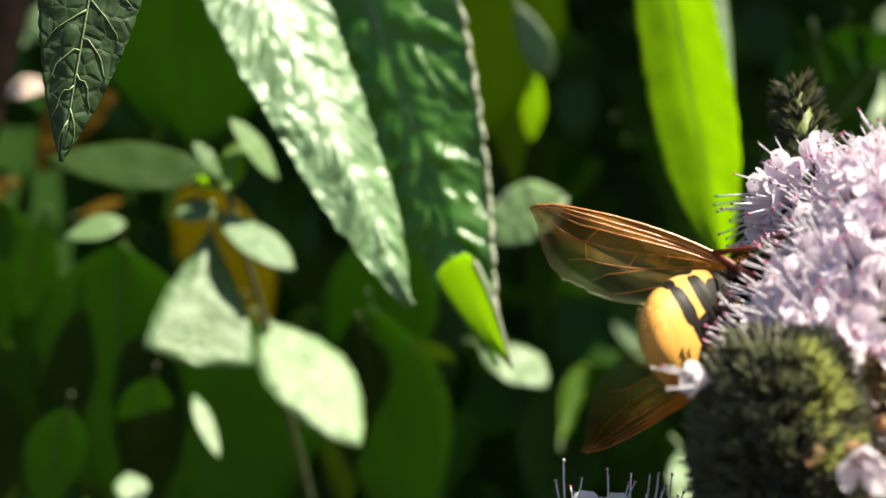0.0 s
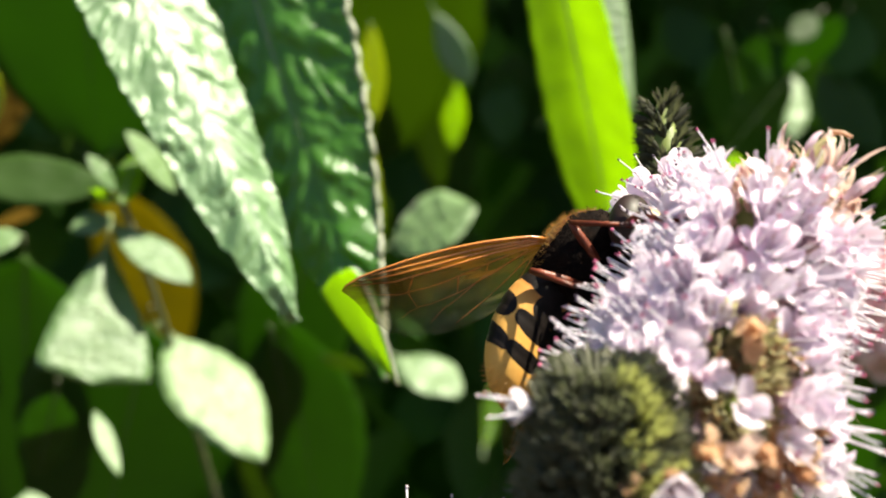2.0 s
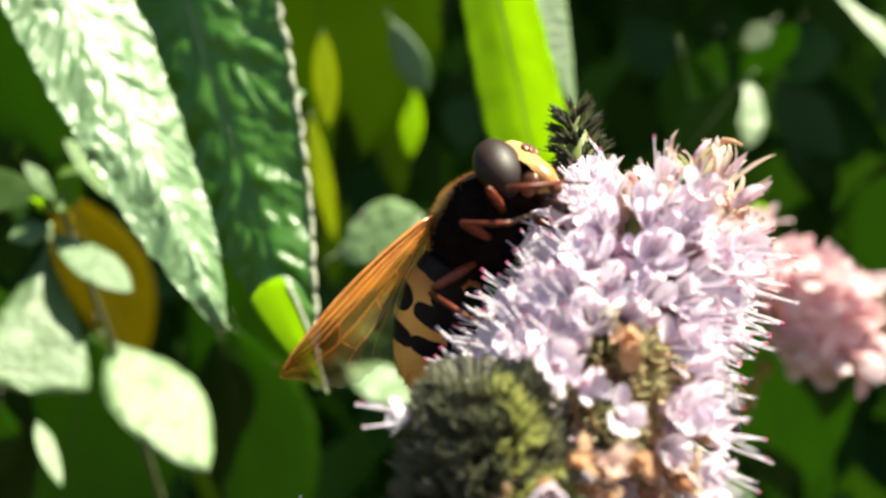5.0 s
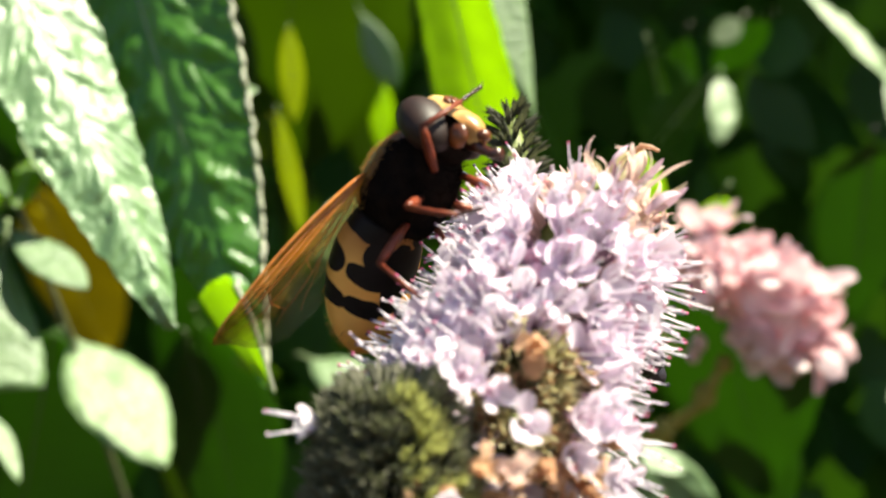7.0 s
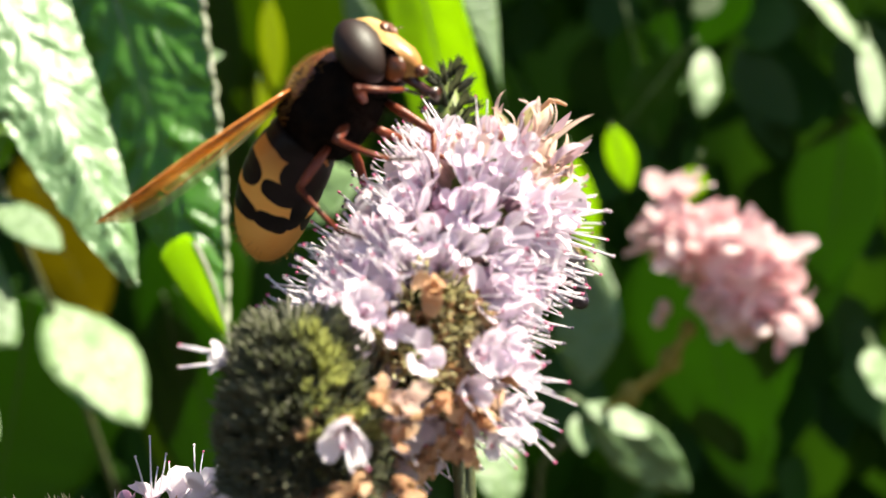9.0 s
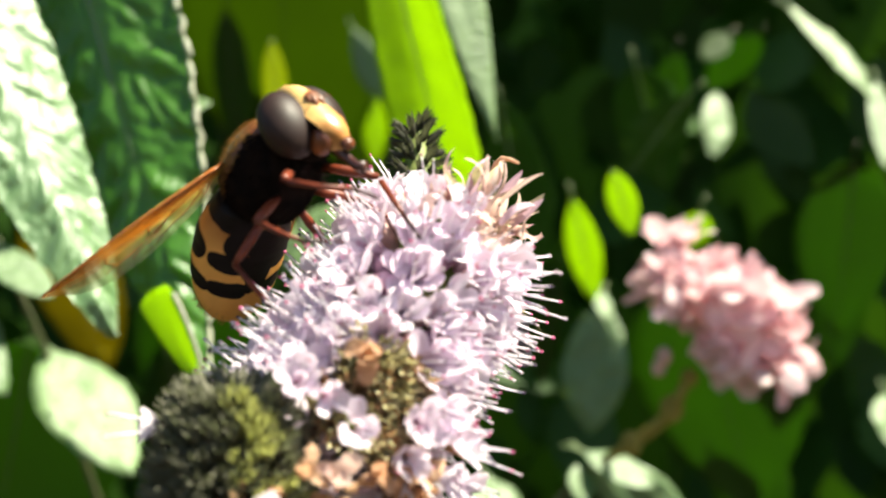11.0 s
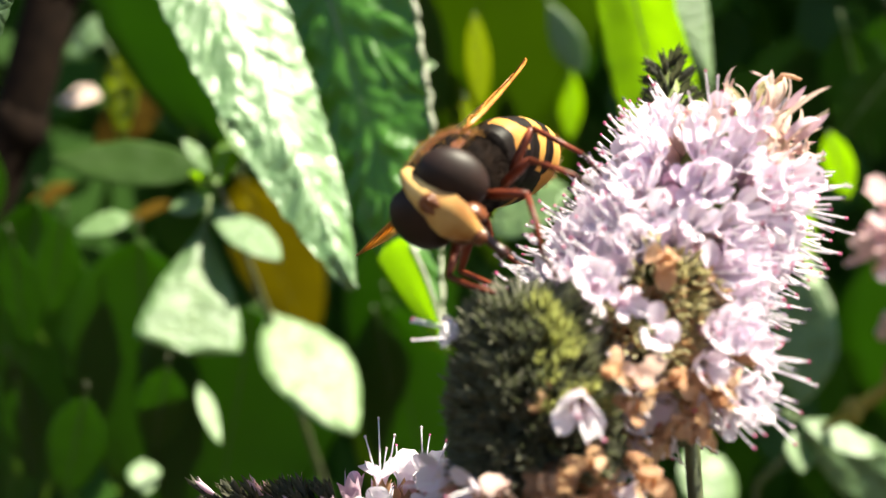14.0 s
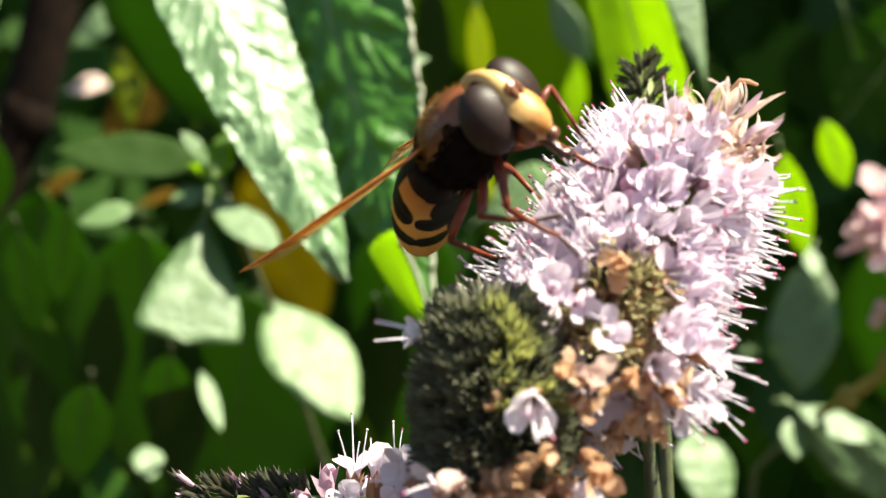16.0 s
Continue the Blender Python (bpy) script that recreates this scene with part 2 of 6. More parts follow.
def abdomen_material():
    """Orange-yellow plates with broken black bands across them."""
    m, nt, p, out = nodes_of("abdomen_banded")
    tc = nt.nodes.new("ShaderNodeTexCoord").outputs["Object"]
    wob = add(nt, "ShaderNodeTexNoise", Scale=300.0, Detail=2.0)
    nt.links.new(tc, wob.inputs["Vector"])
    sx = nt.nodes.new("ShaderNodeSeparateXYZ")
    nt.links.new(tc, sx.inputs[0])
    y = calc(nt, "ADD", calc(nt, "MULTIPLY", sx.outputs[1], -1000.0), calc(nt, "MULTIPLY", calc(nt, "SUBTRACT", wob.outputs["Fac"], 0.5), 1.0))
    ax = calc(nt, "ABSOLUTE", calc(nt, "MULTIPLY", sx.outputs[0], 1000.0))
    # height over the bent axis, then the angle round the body: 1.57 back, 0 flank, -1.57 belly
    drop = calc(nt, "POWER", calc(nt, "MAXIMUM", calc(nt, "SUBTRACT", calc(nt, "MULTIPLY", sx.outputs[1], -98.0), 0.314), 0.0), 1.7)
    zz = calc(nt, "ADD", calc(nt, "MULTIPLY", sx.outputs[2], 1000.0), calc(nt, "ADD", calc(nt, "MULTIPLY", drop, 3.2), 0.1))
    ang = calc(nt, "ARCTAN2", calc(nt, "MULTIPLY", zz, 1.4), ax)
    black = None
    for centre, at, ry, ra in ((3.6, 0.3, 0.9, 1.6), (4.9, 1.30, 1.2, 0.55), (6.8, 0.40, 1.1, 0.62), (9.3, 0.20, 0.75, 0.62), (6.9, 1.3, 0.75, 0.8), (9.3, 1.3, 0.6, 0.7), (5.2, -0.95, 1.1, 0.40), (7.0, -0.85, 0.85, 0.60),
                               (9.3, -0.85, 0.68, 0.50), (6.8, -1.5, 2.8, 0.3), (5.2, 1.3, 1.8, 0.72), (7.6, 1.5, 2.6, 0.72)):
        dy = calc(nt, "POWER", calc(nt, "ABSOLUTE", calc(nt, "DIVIDE", calc(nt, "SUBTRACT", y, centre), ry)), 2.6)
        da = calc(nt, "POWER", calc(nt, "ABSOLUTE", calc(nt, "DIVIDE", calc(nt, "SUBTRACT", ang, at), ra)), 2.6)
        d = calc(nt, "LESS_THAN", calc(nt, "ADD", calc(nt, "ADD", dy, da), calc(nt, "MULTIPLY", wob.outputs["Fac"], 0.5)), 1.25)
        black = d if black is None else calc(nt, "MAXIMUM", black, d)
    warm = ramp(nt, noise_fac(nt, 350, 4, tc), [(0.3, (0.54, 0.22, 0.045)), (0.7, (0.70, 0.40, 0.12))])
    front = ramp(nt, calc(nt, "MULTIPLY", y, 0.1), [(0.42, (0.16, 0.035, 0.01)), (0.70, (0.70, 0.36, 0.08))])
    warm = mix_col(nt, 0.6, warm, front)
    col = mix_col(nt, black, warm, (0.010, 0.007, 0.006))
    nt.links.new(col, p.inputs["Base Color"])
    p.inputs["Roughness"].default_value = 0.5
    p.inputs["Specular IOR Level"].default_value = 0.12
    bump(nt, p, noise_fac(nt, 2600, 2, tc), 0.4, 0.00004)
    return m


def wing_material(side):
    """Amber membrane, clear behind and smoky at the tip; reads the wing's own length and width."""
    m, nt, p, out = nodes_of("wing_membrane")
    tc = nt.nodes.new("ShaderNodeTexCoord").outputs["Object"]
    sx = nt.nodes.new("ShaderNodeSeparateXYZ")
    nt.links.new(tc, sx.inputs[0])
    wob = noise_fac(nt, 240, 4, tc)
    front = calc(nt, "MULTIPLY", sx.outputs[1], 150.0 * side)
    lead = calc(nt, "ADD", calc(nt, "ADD", front, 0.62), calc(nt, "MULTIPLY", wob, 0.45))
    span = calc(nt, "ADD", calc(nt, "MULTIPLY", sx.outputs[0], 60.0), calc(nt, "MULTIPLY", calc(nt, "SUBTRACT", wob, 0.5), 0.25))
    stretch = nt.nodes.new("ShaderNodeVectorMath")
    stretch.operation = "MULTIPLY"
    stretch.inputs[1].default_value = (0.12, 1.0, 1.0)
    nt.links.new(tc, stretch.inputs[0])
    streak = noise_fac(nt, 1500, 2, stretch.outputs[0])
    lead = calc(nt, "ADD", lead, calc(nt, "MULTIPLY", calc(nt, "SUBTRACT", streak, 0.5), 0.7))
    amber = ramp(nt, lead, [(0.2, (0.74, 0.74, 0.52)), (0.55, (0.86, 0.60, 0.18)), (0.95, (0.90, 0.40, 0.035))])
    amber = mix_col(nt, 1.0, amber, ramp(nt, streak, [(0.38, (0.72, 0.64, 0.5)), (0.6, (1, 1, 1))]), "MULTIPLY")
    smoke = ramp(nt, span, [(0.64, (1, 1, 1)), (0.78, (0.32, 0.24, 0.15)), (0.92, (0.24, 0.19, 0.14)), (0.99, (0.4, 0.34, 0.28))])
    col = mix_col(nt, calc(nt, "MINIMUM", calc(nt, "ADD", lead, 0.35), 1.0), amber, mix_col(nt, 1.0, amber, smoke, "MULTIPLY"))
    dens = ramp(nt, lead, [(0.2, (0.07, 0.07, 0.07)), (0.6, (0.22, 0.22, 0.22)), (0.95, (0.6, 0.6, 0.6))])
    nt.links.new(col, p.inputs["Base Color"])
    p.inputs["Roughness"].default_value = 0.25
    p.inputs["Specular IOR Level"].default_value = 0.6
    bump(nt, p, noise_fac(nt, 900, 3, tc), 0.5, 0.0001)
    tl = nt.nodes.new("ShaderNodeBsdfTranslucent")
    nt.links.new(col, tl.inputs["Color"])
    body = nt.nodes.new("ShaderNodeMixShader")
    body.inputs[0].default_value = 0.6
    nt.links.new(p.outputs[0], body.inputs[1])
    nt.links.new(tl.outputs[0], body.inputs[2])
    clear = nt.nodes.new("ShaderNodeBsdfTransparent")
    nt.links.new(mix_col(nt, 0.7, col, (1.0, 1.0, 1.0)), clear.inputs["Color"])
    mx = nt.nodes.new("ShaderNodeMixShader")
    nt.links.new(dens, mx.inputs[0])
    nt.links.new(clear.outputs[0], mx.inputs[1])
    nt.links.new(body.outputs[0], mx.inputs[2])
    nt.links.new(mx.outputs[0], out.inputs[0])
    return m


ABDOMEN = abdomen_material()
WING = wing_material(1)
WING_LEFT = wing_material(-1)


# ---- mesh helpers; meshes are drawn in millimetres ----
def mesh_of(name, bm, mats, smooth=True, scale=MM):
    me = bpy.data.meshes.new(name)
    if scale != 1:
        bmesh.ops.scale(bm, vec=(scale,) * 3, verts=bm.verts)
    for f in bm.faces:
        f.smooth = smooth
    bm.to_mesh(me)
    bm.free()
    for m in mats if isinstance(mats, (list, tuple)) else [mats]:
        me.materials.append(m)
    return me


def part(name, bm, mats, parent, label="", smooth=True):
    ob = new(name, bm if isinstance(bm, bpy.types.Mesh) else mesh_of(name, bm, mats, smooth))
    ob.parent = parent
    return tagged(ob, label)


def thing(name, label, category, m=None, group="", kind=""):
    ob = new(name)
    ob.empty_display_size = 0.004
    if m is not None:
        ob.matrix_world = m
    return tagged(ob, label, category, group, kind)


def ball(bm, centre, radii, turn=None, u=20, v=14, mat=0):
    m = Matrix.Translation(centre) @ (turn or Matrix.Identity(4)) @ Matrix.Diagonal((*radii, 1))
    made = bmesh.ops.create_uvsphere(bm, u_segments=u, v_segments=v, radius=1.0, matrix=m)
    for f in {f for vert in made["verts"] for f in vert.link_faces}:
        f.material_index = mat
    return made["verts"]


def tube(bm, pts, radii, n=6, mat=0, flat=1.0, cap=True):
    """A round bar along the points, with a radius at each."""
    pts = [Vector(p) for p in pts]
    rings = []
    side = None
    for i, p in enumerate(pts):
        d = (pts[min(i + 1, len(pts) - 1)] - pts[max(i - 1, 0)]).normalized()
        if side is None:
            side = d.orthogonal().normalized()
        side = (side - d * side.dot(d)).normalized()
        up = d.cross(side)
        rings.append([bm.verts.new(p + radii[i] * (math.cos(a) * side + flat * math.sin(a) * up)) for a in (2 * math.pi * k / n for k in range(n))])
    for a, b in zip(rings, rings[1:]):
        for k in range(n):
            bm.faces.new((a[k], a[(k + 1) % n], b[(k + 1) % n], b[k])).material_index = mat
    if cap:
        bm.faces.new(rings[0][::-1]).material_index = mat
        bm.faces.new(rings[-1]).material_index = mat
    return rings


def frame_of(z, x=None):
    """A turn whose z axis is z, and whose x axis lies near x."""
    z = Vector(z).normalized()
    x = Vector(x) if x is not None else z.orthogonal()
    y = z.cross(x).normalized()
    x = y.cross(z)
    return Matrix((x, y, z)).transposed().to_4x4()


# ---- leaves ----
def leaf_blade(length, width, nu=40, nv=14, fold=0.25, bend=0.0, curl=0.0, crinkle=0.0, teeth=0, thick=0.22, seed=0, belly=0.42, point=1.0, twist=0.0, cell=3.2, rise=0.75, bullate=False):
    """A leaf along +y from its stalk, upper face to +z, midrib at x = 0; a closed sheet with a toothed margin."""
    rng = random.Random(seed)
    off = Vector((rng.uniform(0, 90), rng.uniform(0, 90), rng.uniform(0, 90)))
    bm = bmesh.new()

    def spot(u, v):
        # half width along the leaf, widest at belly
        k = (u / belly) if u < belly else (1 - u) / (1 - belly)
        half = 0.5 * width * (math.sin(0.5 * math.pi * max(k, 0.0)) ** (rise if u < belly else point)) + 0.02
        if teeth:
            ph = (u * teeth) % 1.0
            half *= 1.0 + 0.05 * (ph - 0.5) * min(1, 6 * (1 - u))
        x, y = v * half, u * length
        z = fold * abs(x) + 0.04 * width * math.cos(v * 3)
        if crinkle:
            q = Vector((x / cell, y / cell, 0)) + off
            n = noise.noise(q) + 0.5 * noise.noise(q * 2.3)
            if bullate:
                q = Vector((x / (cell * 1.2), (y - abs(x) * 0.8) / cell, 0)) + off
                q += 0.35 * Vector((noise.noise(q * 0.9 + Vector((7, 0, 0))), noise.noise(q * 0.9), 0))
                n = 1.7 * abs(noise.noise(q)) + 1.0 * abs(noise.noise(q * 2.1)) + 0.4 * abs(noise.noise(q * 4.7)) - 0.75
            vein = (0.4 if bullate else 1.0) * abs(((y - abs(x) * 1.3) / (length * 0.075)) % 1.0 - 0.5) * 2
            z += crinkle * (n + 0.5 * vein - 0.3) * min(1.0, abs(v) * 5) - 0.5 * crinkle * math.exp(-(v * 9) ** 2)
        a = bend * u
        if abs(bend) > 1e-4:
            r = length / bend
            y2, z2 = r * math.sin(a), r * (1 - math.cos(a))
            y, z = y2 - z * math.sin(a), z2 + z * math.cos(a)
        z += curl * width * v * v
        if twist:
            c, s = math.cos(twist * u), math.sin(twist * u)
            x, z = x * c - z * s, x * s + z * c
        return Vector((x, y, z))

    top = [[bm.verts.new(spot(i / nu, 2 * j / nv - 1)) for j in range(nv + 1)] for i in range(nu + 1)]
    bm.normal_update()
    low = []
    for i, row in enumerate(top):
        line = []
        for j, v in enumerate(row):
            a, b = row[max(j - 1, 0)].co, row[min(j + 1, nv)].co
            c, d = top[max(i - 1, 0)][j].co, top[min(i + 1, nu)][j].co
            n = (b - a).cross(d - c)
            n = n.normalized() if n.length > 1e-9 else Vector((0, 0, 1))
            t = thick * (0.25 if j in (0, nv) else 1.0)
            line.append(bm.verts.new(v.co - n * t))
        low.append(line)
    for i in range(nu):
        for j in range(nv):
            bm.faces.new((top[i][j], top[i][j + 1], top[i + 1][j + 1], top[i + 1][j]))
            bm.faces.new((low[i][j], low[i + 1][j], low[i + 1][j + 1], low[i][j + 1]))
        bm.faces.new((top[i][0], top[i + 1][0], low[i + 1][0], low[i][0]))
        bm.faces.new((top[i][nv], low[i][nv], low[i + 1][nv], top[i + 1][nv]))
    for j in range(nv):
        bm.faces.new((top[0][j], low[0][j], low[0][j + 1], top[0][j + 1]))
        bm.faces.new((top[nu][j], top[nu][j + 1], low[nu][j + 1], low[nu][j]))
    mid = [top[i][nv // 2].co.copy() for i in range(nu + 1)]
    under = [low[i][nv // 2].co.copy() for i in range(nu + 1)]
    edges = ([top[i][0].co.copy() for i in range(nu + 1)], [top[i][nv].co.copy() for i in range(nu + 1)], [[v.co.copy() for v in row] for row in top])
    return bm, mid, under, edges


def leaf_pose(base, tip, up):
    """A pose that lays a leaf's stalk end at base, its tip towards tip and its upper face towards up."""
    base, tip = Vector(base), Vector(tip)
    y = (tip - base).normalized()
    z = Vector(up)
    z = (z - y * z.dot(y)).normalized()
    x = y.cross(z)
    m = Matrix((x, y, z)).transposed().to_4x4()
    return Matrix.Translation(W(*base)) @ m, (tip - base).length


def make_leaf(base, tip, up, width, mat, label, name="leaf", rib=0.35, margin=None, side_veins=0, stalk=8.0, stalk_mat=None, group="", **shape):
    m, length = leaf_pose(base, tip, up)
    ob = thing(name, label, "leaf", m, group)
    bm, mid, under, edges = leaf_blade(length, width, **shape)
    part("blade", bm, mat, ob)
    bm = bmesh.new()
    step = max(1, len(under) // 14)
    line = under[::step]
    tube(bm, [p + Vector((0, 0, -0.05)) for p in line], [rib * (1 - 0.8 * i / (len(line) - 1)) for i in range(len(line))], 6)
    part("midrib", bm, stalk_mat or VEIN, ob)
    if stalk:
        bm = bmesh.new()
        tube(bm, [under[0] + Vector((0, 0.3, 0)), under[0] + Vector((0, -stalk * 0.5, -stalk * 0.1)), under[0] + Vector((0, -stalk, -stalk * 0.35))], [rib * 1.1, rib * 1.2, rib * 1.4], 7)
        part("stalk", bm, stalk_mat or VEIN, ob)
    if margin:
        bm = bmesh.new()
        e = edges[margin[1]]
        for k in range(2, len(e) - 2, 5):
            seg = e[k:k + 6]
            if len(seg) > 1:
                tube(bm, seg, [margin[0] * (0.45, 0.85, 1.0, 1.0, 0.9, 0.3)[i] for i in range(len(seg))], 6)
        part("margin", bm, MARGIN, ob, "rolled leaf edge with small teeth, painted pale as if sunlit")
    if side_veins:
        grid = edges[2]
        nu, nv = len(grid) - 1, len(grid[0]) - 1
        up = Vector((0, 0, 0.05))
        bm = bmesh.new()
        tube(bm, [grid[i][nv // 2] + up for i in range(0, nu, 3)], [0.16 - 0.1 * i / nu for i in range(0, nu, 3)], 5)
        part("upper_midrib", bm, VEIN, ob)
        for k in range(side_veins):
            for s in (-1, 1):
                bm = bmesh.new()
                pts = []
                for q in range(7):
                    v = q / 6 * 0.86
                    i = min(nu - 1, int(nu * ((k + (0.5 if s > 0 else 0.2)) / side_veins * 0.95 + 0.13 * v ** 1.4)))
                    j = nv / 2 + s * v * nv / 2
                    j0 = min(int(j), nv - 1)
                    pts.append(grid[i][j0].lerp(grid[i][j0 + 1], j - j0) + up)
                tube(bm, pts, [0.09 - 0.055 * q / 6 for q in range(7)], 5)
                part("vein", bm, VEIN, ob)
    return ob


# the two crinkled leaves that hang beside the spike
make_leaf((-86, 178, 76), (-41.6, 165.6, -6.1), (0.50, -0.70, 0.50), 20.5, LEAF, "long crinkled green leaf with a glossy upper face, hanging tip down",
          nu=190, nv=56, fold=-0.04, bend=-0.10, bullate=True, crinkle=0.8, cell=5.0, teeth=22, seed=3, belly=0.35, point=0.62, rib=0.6)
leaf_b = make_leaf((-70.0, 196, 85), (-32.6, 176, -16.8), (-0.30, -0.90, 0.16), 27.5, LEAF_TURNED, "dark green crinkled leaf with a pale toothed edge, hanging tip down",
          nu=150, nv=56, fold=0.05, bend=0.05, bullate=True, crinkle=1.05, cell=6.2, teeth=24, seed=8, belly=0.35, point=0.95, rib=0.6, margin=(0.5, 0), twist=0.25)
# end of the same leaf in a brighter lime, coloured as if backlit
tip_pose, tip_len = leaf_pose((-38.9, 167.0, -1.4), (-29.9, 165.6, -16.2), (0.2, 0.75, 0.5))
bm, mid, under, edges = leaf_blade(tip_len, 7.0, nu=30, nv=8, fold=0.08, seed=15, belly=0.08, rise=0.3, point=1.0)
tip = part("leaf_tip", bm, LEAF_LIME, leaf_b, "lime green leaf tip, coloured brighter for the sun shining through")
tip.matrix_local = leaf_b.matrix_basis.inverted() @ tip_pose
bm = bmesh.new()
tube(bm, edges[1][4:], [0.34 - 0.1 * k / 26 for k in range(27)], 6)
rim = part("rim", bm, MARGIN, tip, "rolled rim painted pale as if sunlit")
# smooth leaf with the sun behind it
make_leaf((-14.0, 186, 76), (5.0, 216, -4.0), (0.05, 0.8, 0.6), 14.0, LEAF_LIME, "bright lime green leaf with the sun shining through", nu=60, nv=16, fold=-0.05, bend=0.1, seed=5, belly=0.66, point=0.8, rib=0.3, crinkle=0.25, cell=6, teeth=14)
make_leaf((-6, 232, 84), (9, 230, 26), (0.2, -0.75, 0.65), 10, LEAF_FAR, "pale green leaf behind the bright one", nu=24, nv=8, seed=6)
# dark leaf with light veins
make_leaf((-62.3, 103.2, 37.7), (-67.1, 102.0, 7.0), (0.3, -0.9, -0.3), 9.4, LEAF_VEINED, "dark green pointed leaf with a net of light veins", nu=60, nv=20, fold=0.1, crinkle=0.2, cell=1.8, teeth=20, seed=11, belly=0.35, point=0.85, rib=0.3, side_veins=9)


# ---- mint flowers ----
def petal_lobe(bm, length, width, turn, curl=0.5, mat=0, nu=5, nv=4):
    rows = []
    for i in range(nu + 1):
        u = i / nu
        half = 0.5 * width * (0.35 + 0.65 * math.sin(math.pi * min(1, 0.16 + 0.66 * u))) * (1.0 if u < 0.99 else 0.72)
        row = []
        for j in range(nv + 1):
            v = 2 * j / nv - 1
            a = curl * u
            p = Vector((v * half, length * u * math.cos(a * 0.8), length * u * math.sin(a * 0.8) + 0.18 * half * v * v))
            row.append(bm.verts.new(turn @ p))
        rows.append(row)
    for a, b in zip(rows, rows[1:]):
        for j in range(nv):
            bm.faces.new((a[j], a[j + 1], b[j + 1], b[j])).material_index = mat


def corolla_mesh(seed, mat, big=1.0):
    """A funnel with four lobes, opening along +z."""
    rng = random.Random(seed)
    bm = bmesh.new()
    tube(bm, [(0, 0, 0), (0, 0, 1.0 * big), (0, 0, 2.0 * big), (0, 0, 2.6 * big)], [0.35 * big, 0.45 * big, 0.7 * big, 0.95 * big], 9, cap=False)
    for k in range(4):
        a = k * math.pi / 2 + rng.uniform(-0.2, 0.2)
        open_ = rng.uniform(0.35, 1.0)
        turn = Matrix.Translation((0, 0, 2.45 * big)) @ Matrix.Rotation(a, 4, "Z") @ Matrix.Translation((0, 0.75 * big, 0)) @ Matrix.Rotation(open_, 4, "X")
        petal_lobe(bm, rng.uniform(1.7, 2.5) * big, rng.uniform(1.8, 2.6) * big, turn, rng.uniform(-0.3, 0.6))
    return mesh_of("corolla", bm, mat)


def calyx_mesh(seed, mat, h=2.2, r=0.75, long=1.0):
    """A ribbed cup with five pointed teeth."""
    rng = random.Random(seed)
    bm = bmesh.new()
    n = 10
    rings = []
    for i, (z, k) in enumerate(((0, 0.35), (0.3 * h, 0.8), (0.7 * h, 1.0), (h, 1.08))):
        rings.append([bm.verts.new((r * k * (1 + 0.12 * (j % 2)) * math.cos(2 * math.pi * j / n), r * k * (1 + 0.12 * (j % 2)) * math.sin(2 * math.pi * j / n), z)) for j in range(n)])
    for a, b in zip(rings, rings[1:]):
        for j in range(n):
            bm.faces.new((a[j], a[(j + 1) % n], b[(j + 1) % n], b[j]))
    bm.faces.new(rings[0][::-1])
    for k in range(5):
        a, b = rings[-1][2 * k], rings[-1][(2 * k + 1) % n]
        c = rings[-1][(2 * k + 2) % n]
        mid = b.co * rng.uniform(1.05, 1.35)
        t = bm.verts.new((mid.x, mid.y, h * (1 + long * rng.uniform(0.35, 0.6))))
        bm.faces.new((a, b, t))
        bm.faces.new((b, c, t))
    return mesh_of("calyx", bm, mat)


def stamen_mesh(seed, anther, length):
    rng = random.Random(seed)
    bm = bmesh.new()
    sx, sy = rng.uniform(-0.5, 0.5), rng.uniform(-0.5, 0.5)
    pts = [(0, 0, 0), (0.15 * sx, 0.15 * sy, length * 0.4), (0.5 * sx, 0.5 * sy, length * 0.75), (sx, sy, length)]
    tube(bm, pts, [0.12, 0.11, 0.095, 0.085], 5)
    for s in (-1, 1):
        ball(bm, (sx + s * 0.06, sy, length + 0.05), (0.11, 0.14, 0.17), None, 7, 5, 1)
    return mesh_of("stamen", bm, [FILAMENT, anther])


def bud_mesh(seed, mat):
    rng = random.Random(seed)
    bm = bmesh.new()
    vs = ball(bm, (0, 0, 2.2), (0.75, 0.75, 1.0), None, 10, 8)
    for v in vs:
        v.co.x *= 1 + 0.12 * math.sin(v.co.z * 3 + seed)
        v.co += Vector((rng.uniform(-1, 1), rng.uniform(-1, 1), 0)) * 0.04
    tube(bm, [(0, 0, 0), (0, 0, 1.6)], [0.35, 0.5], 7)
    return mesh_of("bud", bm, mat)


def wilt_mesh(seed, mat=None):
    """A crumpled, dried corolla."""
    rng = random.Random(seed)
    bm = bmesh.new()
    tube(bm, [(0, 0, 0), (0.1, 0, 1.2), (0.2, 0.1, 1.9)], [0.25, 0.38, 0.45], 8, cap=False)
    for k in range(5):
        turn = Matrix.Translation((0.1, 0, 1.5)) @ Matrix.Rotation(k * 1.26 + rng.uniform(-0.5, 0.5), 4, "Z") @ Matrix.Translation((0, 0.3, 0)) @ Matrix.Rotation(rng.uniform(0.3, 1.4), 4, "X")
        petal_lobe(bm, rng.uniform(1.4, 2.8), rng.uniform(0.7, 1.5), turn, rng.uniform(-1.8, 2.2))
    for v in bm.verts:
        q = v.co * 1.1 + Vector((seed * 3, seed, 0))
        v.co += Vector((noise.noise(q), noise.noise(q + Vector((9, 0, 0))), noise.noise(q + Vector((0, 9, 0))))) * 0.55
    return mesh_of("withered_petals", bm, mat or WILT)


